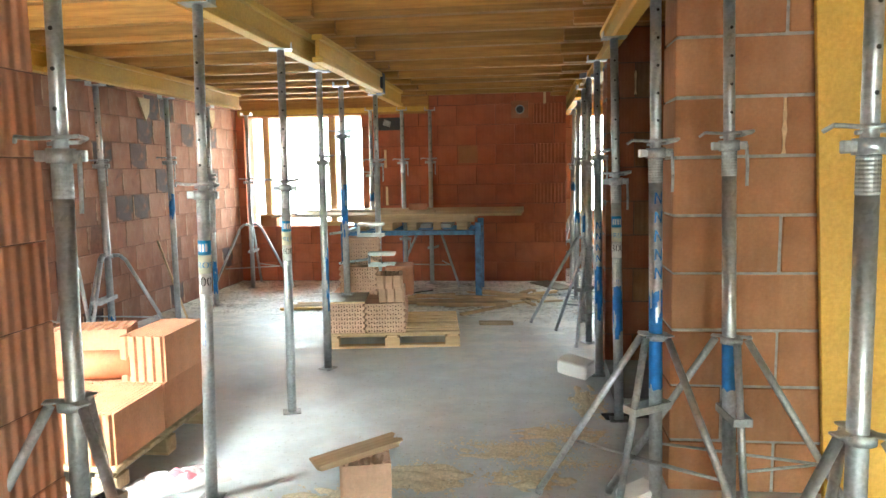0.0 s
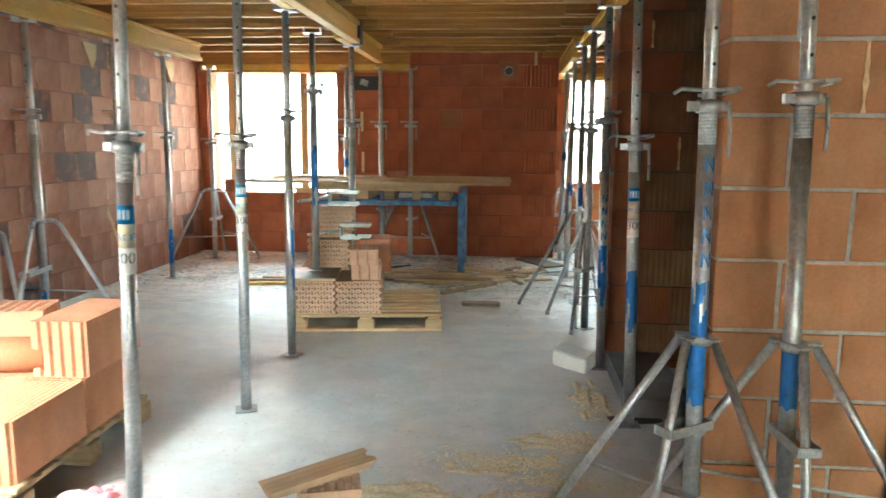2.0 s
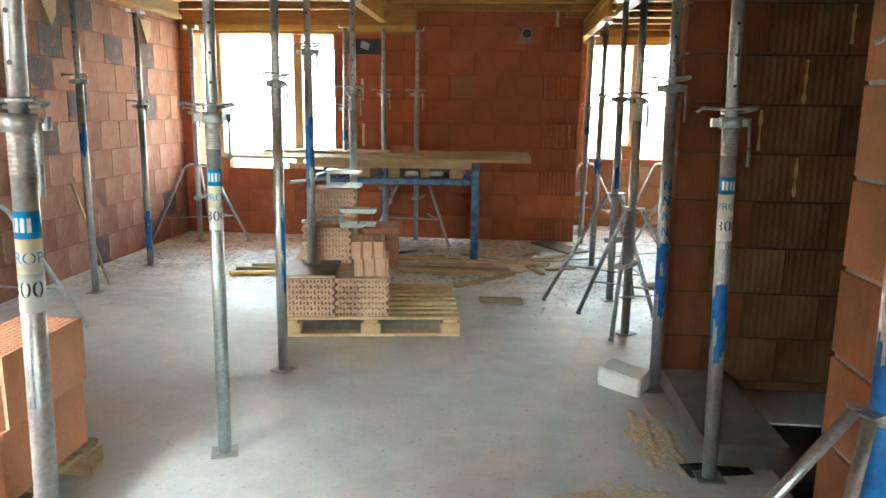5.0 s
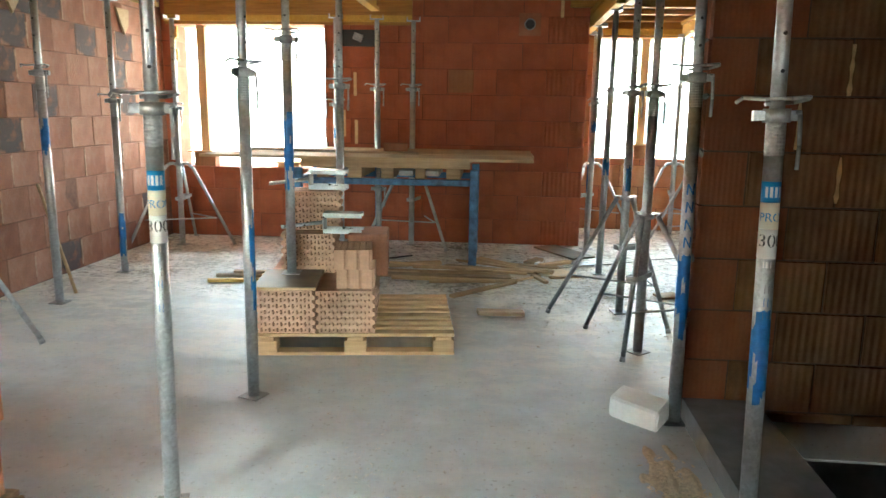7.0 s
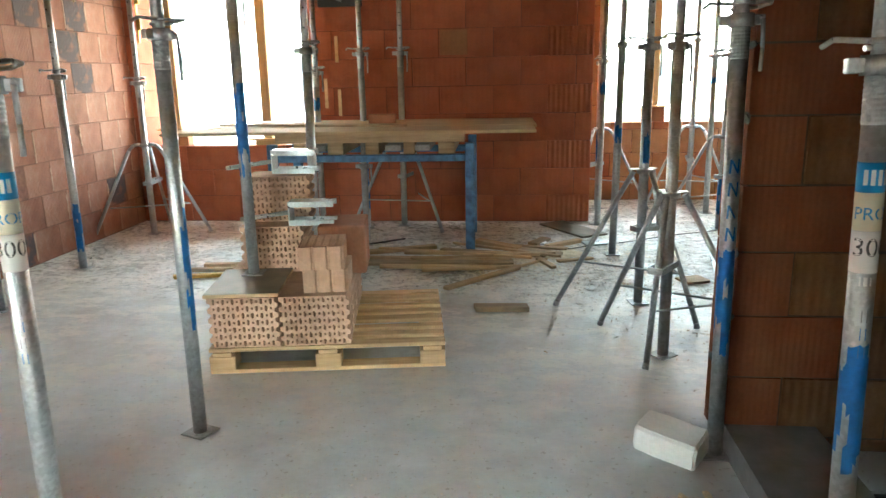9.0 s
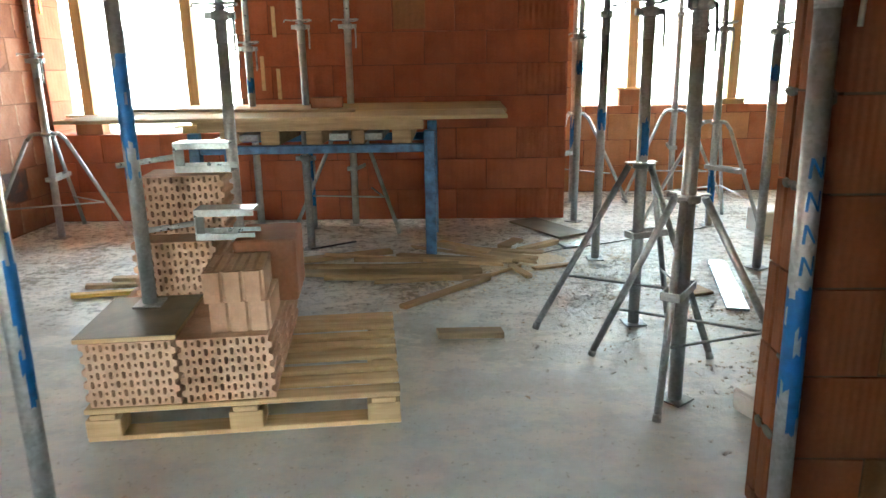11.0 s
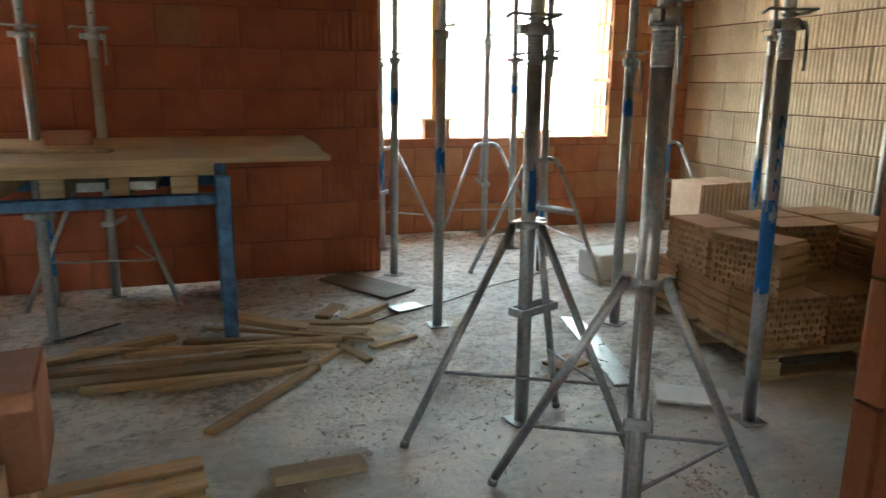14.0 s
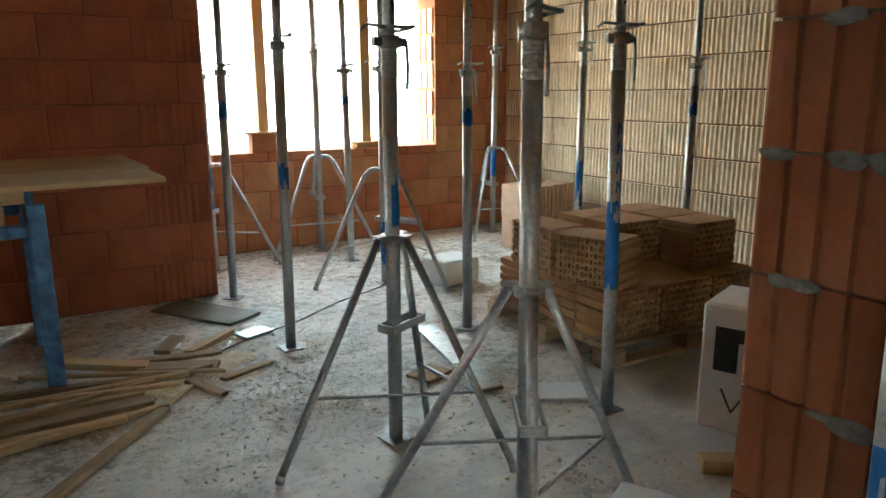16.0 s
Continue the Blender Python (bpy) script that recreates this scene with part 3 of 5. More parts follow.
def steel_prop(label, nut=1.55, top=2.42, paint=(), sticker=False, writing=None, plate=True, handle=0.0, mat=None, tripod=None, base_z=0.0, clamp=0.5, hub_z=0.92, arched=False):
    """A telescopic slab prop. paint: (z0, z1) bands of blue. tripod: the turn of its folding stand, in degrees."""
    mat = mat or ZINC
    t = thing("steel_prop", label, "steel prop", group="slab props")
    bm = bmesh.new()
    soft_box(bm, -0.06, 0.06, -0.06, 0.06, base_z, base_z + 0.008, 0.003)
    part("base_plate", bm, DULL_ZINC, t)
    bm = bmesh.new()
    pipe(bm, 0.0302, 0.026, base_z + 0.008, nut - 0.02, 22)
    outer = part("outer_tube", bm, mat, t)
    bm = bmesh.new()
    seg, prev = 18, None
    for k in range(19):
        rad = 0.0325 if k % 2 else 0.0308
        ring = [bm.verts.new((rad * math.cos(2 * math.pi * i / seg), rad * math.sin(2 * math.pi * i / seg), nut - 0.155 + k * 0.006)) for i in range(seg)]
        if prev:
            for i in range(seg):
                bm.faces.new((prev[i], prev[(i + 1) % seg], ring[(i + 1) % seg], ring[i]))
        prev = ring
    part("threaded_sleeve", bm, mat, t)
    bm = bmesh.new()
    tube(bm, (0, 0, nut - 0.3), (0, 0, top - 0.008), 0.0242, 18)
    inner = part("inner_tube", bm, mat, t)
    for k in range(int((top - nut - 0.1) / 0.12)):
        # Black plug; its colour gives the shade inside the drilled hole.
        bm = bmesh.new()
        z = nut + 0.12 + k * 0.12
        tube(bm, (0, -0.0248, z), (0, 0.0248, z), 0.007, 10)
        part("pin_hole", bm, BLACK, inner)
    # adjusting nut with lugs
    bm = bmesh.new()
    pipe(bm, 0.043, 0.0305, nut - 0.045, nut, 18)
    for s in (1, -1):
        soft_box(bm, s * 0.058 - 0.02, s * 0.058 + 0.02, -0.012, 0.012, nut - 0.04, nut - 0.005, 0.003)
    part("adjusting_nut", bm, mat, t)
    bm = bmesh.new()
    pts = [(-0.04, 0, nut + 0.015), (0.055, 0.01, nut + 0.02), (0.09, -0.02, nut + 0.03), (0.08, -0.06, nut + 0.035), (0.02, -0.075, nut + 0.03), (-0.06, -0.06, nut + 0.028), (-0.12, -0.03, nut + 0.035), (-0.135, -0.005, nut + 0.02)]
    rod(bm, pts, 0.0065, 8)
    part("pin", bm, mat, t, "bent steel locking pin")
    bm = bmesh.new()
    rod(bm, [(0.06, 0, nut - 0.01), (0.066, -0.025, nut - 0.02), (0.068, -0.03, nut - 0.12), (0.066, -0.028, nut - 0.2)], 0.007, 8)
    part("nut_handle", bm, mat, t)
    if plate:
        bm = bmesh.new()
        soft_box(bm, -0.075, 0.075, -0.05, 0.05, top - 0.008, top - 0.001, 0.002)
        for s in (1, -1):
            soft_box(bm, s * 0.068 - 0.004, s * 0.068 + 0.004, -0.045, 0.045, top - 0.004, top + 0.035, 0.002)
        part("fork_head", bm, mat, t)
    for z0, z1, *part_way in paint:
        bm = bmesh.new()
        seg = 22
        sides = part_way[0] if part_way else seg
        levels = max(6, int((z1 - z0) / 0.025))
        ring = [[bm.verts.new((0.0306 * math.cos(2 * math.pi * i / seg), 0.0306 * math.sin(2 * math.pi * i / seg), z0 + (z1 - z0) * k / levels + 0.02 * noise.noise((i * 0.9, z0 * 7 + k, 1)))) for i in range(seg)] for k in range(levels + 1)]
        for k in range(levels):
            fade = 0.4 * abs(2 * (k + 0.5) / levels - 1) ** 2
            for i in range(sides):
                i = (i - 8) % seg
                if noise.noise((math.cos(i * 0.2856) * 1.3 + z0 * 9, math.sin(i * 0.2856) * 1.3, (z0 + k * 0.025) * 7)) < fade - 0.42:
                    continue
                i2 = (i + 1) % seg
                f = bm.faces.new((ring[k][i], ring[k][i2], ring[k + 1][i2], ring[k + 1][i]))
                f.smooth = True
        loose_verts = [v for v in bm.verts if not v.link_faces]
        bmesh.ops.delete(bm, geom=loose_verts, context="VERTS")
        part("paint_band", bm, BLUE, outer, "sprayed blue paint")
    if sticker:
        z = nut - 0.24
        for nm, m2, h in (("blue_sticker", STICKER_BLUE, 0.07), ("cream_sticker", STICKER_CREAM, 0.09), ("white_sticker", STICKER_WHITE, 0.1)):
            bm = bmesh.new()
            pipe(bm, 0.0309, 0.0301, z - h, z, 22)
            part(nm, bm, m2, outer)
            if nm == "blue_sticker":
                bm = bmesh.new()
                for k in range(4):
                    aa = -1.75 - 0.75 + k * 0.5
                    w0 = [(0.0312 * math.cos(aa + da), 0.0312 * math.sin(aa + da), z - h / 2 + dz) for da, dz in ((0, -0.018), (0.3, -0.018), (0.3, 0.018), (0, 0.018))]
                    bm.faces.new([bm.verts.new(p) for p in w0])
                part("mark", bm, STICKER_WHITE, outer)
            if nm == "cream_sticker":
                wrap_text("PROP", 0.042, 0.0312, z - 0.05, -math.pi / 2 + 0.15, STICKER_BLUE, outer)
            if nm == "white_sticker":
                wrap_text("300", 0.062, 0.0312, z - 0.04, -math.pi / 2 + 0.1, BLACK, outer)
            z -= h + 0.001
        bm = bmesh.new()
        w0 = [(0.0306 * math.cos(-2.2 + da), 0.0306 * math.sin(-2.2 + da), z - 0.008 + dz) for da, dz in ((0, -0.022), (0.45, -0.022), (0.9, -0.022), (0.9, 0), (0.45, 0), (0, 0))]
        bm.faces.new([bm.verts.new(p) for p in w0])
        part("small_label", bm, STICKER_WHITE, outer)
        for k in range(4):
            bm = bmesh.new()
            aa = -math.pi / 2 - 0.25
            z2 = z - 0.12 - k * 0.045
            w0 = [(0.0306 * math.cos(aa + da), 0.0306 * math.sin(aa + da), z2 + dz) for da, dz in ((0, 0), (0.5, 0), (0.5, 0.03), (0, 0.03))]
            bm.faces.new([bm.verts.new(p) for p in w0])
            part("mark", bm, BLUE if k % 2 else GREY_BOARD, outer)
    if writing is not None:
        for k in range(5):
            bm = bmesh.new()
            z2 = writing - k * 0.085
            for a0, w0, a1, w1 in ((-0.6, -0.026, -0.5, 0.026), (-0.5, 0.026, 0.35, -0.024), (0.35, -0.026, 0.42, 0.028))[: 3 - (k % 3 == 2)]:
                steps = []
                for i in range(7):
                    f = i / 6
                    aa = -math.pi / 2 + 0.1 + a0 + (a1 - a0) * f
                    steps.append([bm.verts.new((0.0309 * math.cos(aa + da), 0.0309 * math.sin(aa + da), z2 + w0 + (w1 - w0) * f)) for da in (-0.13, 0.13)])
                for p0, p1 in zip(steps, steps[1:]):
                    bm.faces.new((p0[0], p1[0], p1[1], p0[1]))
            part("painted_mark", bm, BLUE, outer)
    if tripod is not None:
        st = thing("folding_tripod", "galvanised folding tripod stand clamped round a steel prop", "prop tripod", group="prop tripods")
        hub = hub_z
        bm = bmesh.new()
        pipe(bm, 0.047, 0.034, hub - 0.02, hub + 0.012, 18)
        part("collar", bm, mat, st, "folded sheet-steel collar")
        feet, near = [], None
        for k, a in enumerate(tripod):
            a = radians(a)
            d = Vector((math.cos(a), math.sin(a), 0))
            reach = 0.56 if k < 2 or arched else 0.24
            bm = bmesh.new()
            if arched:
                rod(bm, [d * 0.04 + Vector((0, 0, hub + 0.005)), d * 0.1 + Vector((0, 0, hub)), d * 0.15 + Vector((0, 0, hub - 0.05)), d * reach + Vector((0, 0, 0.012))], 0.0165, 10)
            else:
                rod(bm, [d * 0.068 + Vector((0, 0, hub - 0.004)), d * (reach - 0.01) + Vector((0, 0, 0.03))], 0.0165, 10)
            tube(bm, d * (reach - 0.01) + Vector((0, 0, 0.032)), d * reach + Vector((0, 0, 0.0)), 0.019, 10)
            leg = part("leg", bm, mat, st)
            bm = bmesh.new()
            soft_box(bm, 0.034, 0.086, -0.022, 0.022, hub + 0.006, hub + 0.013, 0.002, pose(0, 0, 0, 0, 0, math.degrees(a)))
            part("hinge_plate", bm, mat, leg)
            feet.append(d * (reach * 0.68) + Vector((0, 0, 0.3)))
            near = (math.degrees(a), 0.068 + (reach - 0.078) * (hub - clamp) / hub)
        bm = bmesh.new()
        rod(bm, [feet[0], feet[1]], 0.007, 8)
        rod(bm, [feet[1], feet[2]], 0.007, 8)
        part("brace", bm, mat, st)
        bm = bmesh.new()
        turn_m = pose(0, 0, 0, 0, 0, near[0])
        soft_box(bm, -0.06, near[1] + 0.03, 0.034, 0.042, clamp, clamp + 0.036, 0.002, turn_m)
        soft_box(bm, -0.06, near[1] + 0.03, -0.042, -0.034, clamp, clamp + 0.036, 0.002, turn_m)
        soft_box(bm, -0.062, -0.05, -0.034, 0.034, clamp, clamp + 0.036, 0.002, turn_m)
        soft_box(bm, near[1] + 0.02, near[1] + 0.03, -0.034, 0.034, clamp, clamp + 0.036, 0.002, turn_m)
        part("clamp", bm, mat, st, "steel clamp bracket")
        return t, st
    return t, None


PROPS = (
    # x, y, lean in x and y for each metre up, nut, turn, paint bands, sticker, writing, tripod's leg angles
    (-0.587, 2.382, 0.014, 0.01, 1.71, 10, (), False, None, (200, 330, 80)),
    (1.813, 2.413, -0.007, 0.003, 1.69, 10, (), False, None, (200, 330, 100)),
    (-0.716, 3.586, 0.021, 0.012, 1.545, 0, (), True, None, None),
    (-0.733, 4.867, 0.006, 0.011, 1.545, 20, (), True, None, None),
    (-0.786, 5.932, 0.002, 0.006, 1.72, 70, ((0.48, 1.02, 15),), False, None, None),
    (1.465, 3.63, -0.013, 0.012, 1.705, 15, ((0.6, 1.06),), False, 1.48, (165, 305, 215)),
    (1.782, 3.57, -0.02, 0.02, 1.73, 10, ((0.62, 0.85),), False, None, (155, 352, 275)),
    (1.446, 4.87, -0.019, 0.029, 1.555, 0, ((0.53, 0.87),), True, None, None),
    (1.415, 5.88, -0.013, 0.007, 1.717, 0, ((0.44, 0.86),), False, 1.18, None),
    (1.42, 6.934, -0.005, 0.001, 1.665, 40, (), False, None, (120, 5, 238)),
    (1.442, 7.863, -0.005, -0.015, 1.69, 10, ((0.95, 1.15, 12),), False, None, (188, 299, 24)),
    (1.448, 9.189, 0.009, -0.001, 1.75, 90, ((0.95, 1.1),), False, None, None),
    (1.463, 10.435, 0.01, -0.003, 1.64, 50, ((1.3, 1.42),), False, None, None),
    (1.558, 11.3, -0.004, 0.001, 1.63, 50, ((0.5, 0.9),), False, None, (-3, 110, 230)),
    (2.425, 7.584, -0.008, 0.007, 1.72, 0, ((0.6, 1.0),), False, 1.32, None),
    (2.53, 8.93, -0.002, 0.001, 1.61, 30, ((1.28, 1.38),), False, None, None),
    (2.6, 10.21, 0.002, -0.006, 1.67, 0, ((0.15, 0.5),), False, None, (170, 60, 300)),
    (2.7, 11.05, -0.007, 0.005, 1.68, 0, ((1.38, 1.45),), False, None, None),
    (2.63, 11.58, -0.003, -0.004, 1.86, 60, (), False, None, (200, 320, 80)),
    (4.54, 11.45, 0.007, -0, 1.89, 20, ((0.6, 0.9),), False, None, (215, 300, 80)),
    (4.33, 9.9, 0.005, -0, 1.84, 10, ((0.5, 1.0),), False, None, None),
    (4.32, 8.75, 0.002, -0.005, 1.67, 10, ((0.4, 0.6), (1.3, 1.4)), False, 1.1, None),
    (-2.97, 8.6, 0.002, 0.005, 1.58, 0, ((0.15, 0.55, 13),), False, None, None),
    (-2.91, 7.52, 0, 0.003, 1.77, 0, ((1.15, 1.42, 12),), False, None, None),
    (-2.92, 6.32, 0.002, -0.006, 1.73, 0, ((0.08, 0.35),), False, None, (30, 150, 280)),
    (-3.03, 9.94, 0.004, 0.001, 1.515, 0, (), False, None, (215, 11, 100)),
    (-0.88, 10.25, -0.003, -0.007, 1.75, 10, ((0.2, 0.9),), False, None, None),
    (-1.32, 10.13, 0.005, -0, 1.58, 10, ((1.2, 1.32),), False, None, None),
    (-0.52, 10.37, 0.003, 0.005, 1.755, 10, (), False, None, (205, 320, 80)),
    (-0.74, 7.8, 0.003, 0.006, 1.71, 10, (), False, None, None),
)
for x, y, lean_x, lean_y, nut, turn, paint, sticker, writing, tripod in PROPS:
    lab = "galvanised telescopic steel prop under the formwork beams"
    if sticker:
        lab = "galvanised telescopic steel prop with blue and white stickers"
    elif paint:
        lab = "galvanised telescopic steel prop with sprayed blue paint bands"
    p, st = steel_prop(lab, nut, 2.42 if y < 10.1 or x > 0 else 2.46, paint, sticker, writing, tripod=None if tripod is None else [a - turn for a in tripod], hub_z=0.85 if y < 3.8 and x > 1 else 0.9, arched=y > 9.5 or x < -2)
    lean = Vector((0, 0, 1)).rotation_difference(Vector((lean_x, lean_y, 1))).to_matrix().to_4x4()
    p.matrix_basis = Matrix.Translation((x, y, 0)) @ lean @ pose(0, 0, 0, 0, 0, turn)
    if st is not None:
        st.matrix_basis = Matrix.Translation((x + lean_x * 0.45, y + lean_y * 0.45, 0)) @ pose(0, 0, 0, 0, 0, turn)

# ---- perforated bricks ----


def perforated(w, d, h, cols, rows, groove, deep=0.06, mixed=True, lobes=5, slot=0.5):
    """A clay block w x d x h on its base centre: grooved ends, and cells sunk into its top face."""
    bm = bmesh.new()
    n = lobes
    right = []
    for i in range(n):
        a, b, c = -d / 2 + d * i / n, -d / 2 + d * (i + 1 - slot) / n, -d / 2 + d * (i + 1) / n
        right += [(w / 2, a + (0.003 if i else 0)), (w / 2, b - 0.004), (w / 2 - groove, b + 0.004), (w / 2 - groove, c - (0.003 if i < n - 1 else 0))]
    left = [(-x, -y) for x, y in right]
    pts = right + left
    lo = [bm.verts.new((x, y, 0)) for x, y in pts]
    hi = [bm.verts.new((x, y, h)) for x, y in pts]
    k = len(pts)
    for i in range(k):
        bm.faces.new((lo[i], lo[(i + 1) % k], hi[(i + 1) % k], hi[i]))
    bm.faces.new(lo[::-1])
    m = w / 2 - 0.022
    xs = [-m + 2 * m * i / cols for i in range(cols + 1)]
    ys = [-d / 2 + d * j / rows for j in range(rows + 1)]
    grid = [[bm.verts.new((x, y, h)) for y in ys] for x in xs]
    bm.faces.new([*hi[: len(right)], *grid[-1][::-1]])
    bm.faces.new([*hi[len(right) :], *grid[0]])
    for i in range(cols):
        for j in range(rows):
            a, b, c, e = grid[i][j], grid[i + 1][j], grid[i + 1][j + 1], grid[i][j + 1]
            cx, cy = (xs[i] + xs[i + 1]) / 2, (ys[j] + ys[j + 1]) / 2
            p = (xs[1] - xs[0]) * 0.29
            q = (ys[1] - ys[0]) * (0.43 if (i + j) % 2 == 0 or not mixed else 0.2)
            if mixed and (i + j) % 2:
                p *= 0.8
            ring = [(cx - p, cy - q * 0.7), (cx, cy - q), (cx + p, cy - q * 0.7), (cx + p, cy + q * 0.7), (cx, cy + q), (cx - p, cy + q * 0.7)]
            up = [bm.verts.new((x, y, h)) for x, y in ring]
            dn = [bm.verts.new((x, y, h - deep)) for x, y in ring]
            bm.faces.new((a, b, up[2], up[1], up[0]))
            bm.faces.new((b, c, up[3], up[2]))
            bm.faces.new((c, e, up[5], up[4], up[3]))
            bm.faces.new((e, a, up[0], up[5]))
            for u in range(6):
                bm.faces.new((up[u], up[(u + 1) % 6], dn[(u + 1) % 6], dn[u]))
            bm.faces.new(dn)
    return bm


def hollow_brick(name, label, mat, w, d, h, cells="top", cols=13, rows=6, groove=0.008, group="", mixed=True, lobes=5, slot=0.5):
    """A block of w x d x h from its base centre, with its cells in the 'top' or the 'front' (-y) face."""
    if cells == "top":
        bm = perforated(w, d, h, cols, rows, groove, 0.06, mixed, lobes, slot)
    else:
        bm = perforated(w, h, d, cols, rows, groove, 0.06, mixed, lobes, slot)
        bm.transform(Matrix.Translation((0, d / 2, h / 2)) @ pose(0, 0, 0, 90))
    return tagged(new(name, mesh_of(name, bm, mat)), label, "brick", group)


def pallet(label, w, d, m, boards=7, mat=None):
    t = thing("pallet", label, "pallet", m, group="wooden pallets")
    mat = mat or PINE
    gap = d / boards
    for i in range(boards):
        bm = bmesh.new()
        y = -d / 2 + gap * i
        soft_box(bm, -w / 2, w / 2, y + 0.006, y + gap - (0.036 + 0.014 * ((i * 7) % 3)), 0.122, 0.144, 0.004)
        for v in bm.verts:
            v.co.y += 0.006 * noise.noise((v.co.x * 3, i * 4.7, v.co.y * 8))
        part("top_board", bm, mat, t)
    for x in (-w / 2 + 0.07, 0, w / 2 - 0.07):
        bm = bmesh.new()
        soft_box(bm, x - 0.05, x + 0.05, -d / 2, d / 2, 0.1, 0.122, 0.003)
        part("cross_board", bm, mat, t)
        for y in (-d / 2 + 0.06, 0, d / 2 - 0.06):
            bm = bmesh.new()
            soft_box(bm, x - 0.068, x + 0.068, y - 0.06, y + 0.06, 0.022, 0.1, 0.004)
            part("block", bm, mat, t)
    for y in (-d / 2 + 0.06, 0, d / 2 - 0.06):
        bm = bmesh.new()
        soft_box(bm, -w / 2, w / 2, y - 0.05, y + 0.05, 0.0, 0.022, 0.003)
        part("bottom_board", bm, mat, t)
    return t
# ---- things in the hall ----
def on(m, x, y, z, rz=0):
    return m @ pose(x, y, z, 0, 0, rz)


def loose(name, label, category, mat, sx, sy, sz, m, group="", r=0.004, nm="body"):
    """A single sawn or moulded piece, centred on its base."""
    t = thing(name, label, category, m, group)
    bm = bmesh.new()
    soft_box(bm, -sx / 2, sx / 2, -sy / 2, sy / 2, 0, sz, r)
    part(nm, bm, mat, t)
    return t


# pallet with bricks in the middle
PM = pose(-0.449, 7.128, 0, 0, 0, 8.0)
pallet("half-full pine pallet of perforated bricks on the concrete floor", 1.25, 1.02, PM, 8, PINE)
BH = 0.272
B1, B2, B3 = 0.144, 0.144 + BH, 0.144 + 2 * BH
big = hollow_brick("hollow_brick", "pink perforated clay block lying on its side on the pallet", PINK_BRICK, 0.366, 0.248, BH - 0.002, "front", 13, 7, 0.016, group="bricks on the middle pallet")
big.matrix_basis = on(PM, -0.43, -0.365, B1, -1)
for x, y, z in ((-0.062, -0.365, B1), (-0.43, -0.115, B1), (-0.062, -0.115, B1), (-0.43, 0.135, B1), (-0.062, 0.135, B1), (-0.43, 0.385, B1), (-0.062, 0.385, B1), (-0.35, 0.13, B2), (-0.36, 0.38, B2), (-0.325, 0.29, B3)):
    copy_thing(big, on(PM, x, y, z, rng.uniform(-1.5, 1.5)))

# smaller ribbed bricks and the dark one behind
small = hollow_brick("clay_brick", "small pink clay brick with ribbed end on the brick stack", PINK_BRICK, 0.3, 0.235, 0.124, "top", 12, 6, 0.014, "small bricks on the middle pallet", False, 3, 0.16)
small.matrix_basis = on(PM, 0.0, -0.285, B2, 90)
copy_thing(small, on(PM, -0.02, -0.29, B2 + 0.125, 92))
loose("clay_block", "dark red clay block on the brick stack", "brick", CUT_BRICK, 0.27, 0.34, 0.285, on(PM, 0.06, 0.09, B2), r=0.008)

# film-faced plate under the prop on the stack
t = thing("plywood_plate", "brown film-faced plywood plate lying on the bricks", "plate", on(PM, -0.43, -0.24, B2))
bm = bmesh.new()
soft_box(bm, -0.2, 0.19, -0.26, 0.24, 0.004, 0.022, 0.003)
part("core", bm, PINE, t)
bm = bmesh.new()
soft_box(bm, -0.199, 0.189, -0.259, 0.239, 0.0225, 0.025, 0.001)
part("film", bm, DARK_PLY, t)
p, _ = steel_prop("galvanised steel prop with blue paint standing on the brick stack", 1.97, 2.42, ((1.0, 1.5),), base_z=B2 + 0.025)
p.matrix_basis = on(PM, -0.445, -0.105, 0, 0)


# fork heads of two props that lie across the stack
def u_head():
    t = thing("prop_fork_head", "bright galvanised steel fork head lying on its side on the bricks", "prop head", group="loose prop heads")
    bm = bmesh.new()
    soft_box(bm, -0.004, 0.004, -0.06, 0.06, 0, 0.14, 0.002)
    part("plate", bm, BRIGHT, t)
    for z in (0.0, 0.14):
        bm = bmesh.new()
        soft_box(bm, 0.004, 0.26, -0.06, -0.056, z - 0.032 * (z > 0), z + 0.032 * (z == 0), 0.001)
        soft_box(bm, 0.004, 0.26, -0.055, 0.055, z - 0.003 * (z > 0), z + 0.003 * (z == 0), 0.001)
        soft_box(bm, 0.004, 0.26, 0.056, 0.06, z - 0.032 * (z > 0), z + 0.032 * (z == 0), 0.001)
        part("prong", bm, BRIGHT, t, "folded steel channel")
    bm = bmesh.new()
    tube(bm, (-0.004, 0, 0.07), (-0.3, 0, 0.03), 0.013, 12)
    part("stem", bm, BRIGHT, t)
    return t


uh = u_head()
uh.matrix_basis = on(PM, -0.24, 0.06, B3 + 0.002, -4)
copy_thing(uh, on(PM, -0.36, 0.3, B3 + BH + 0.002, -6))

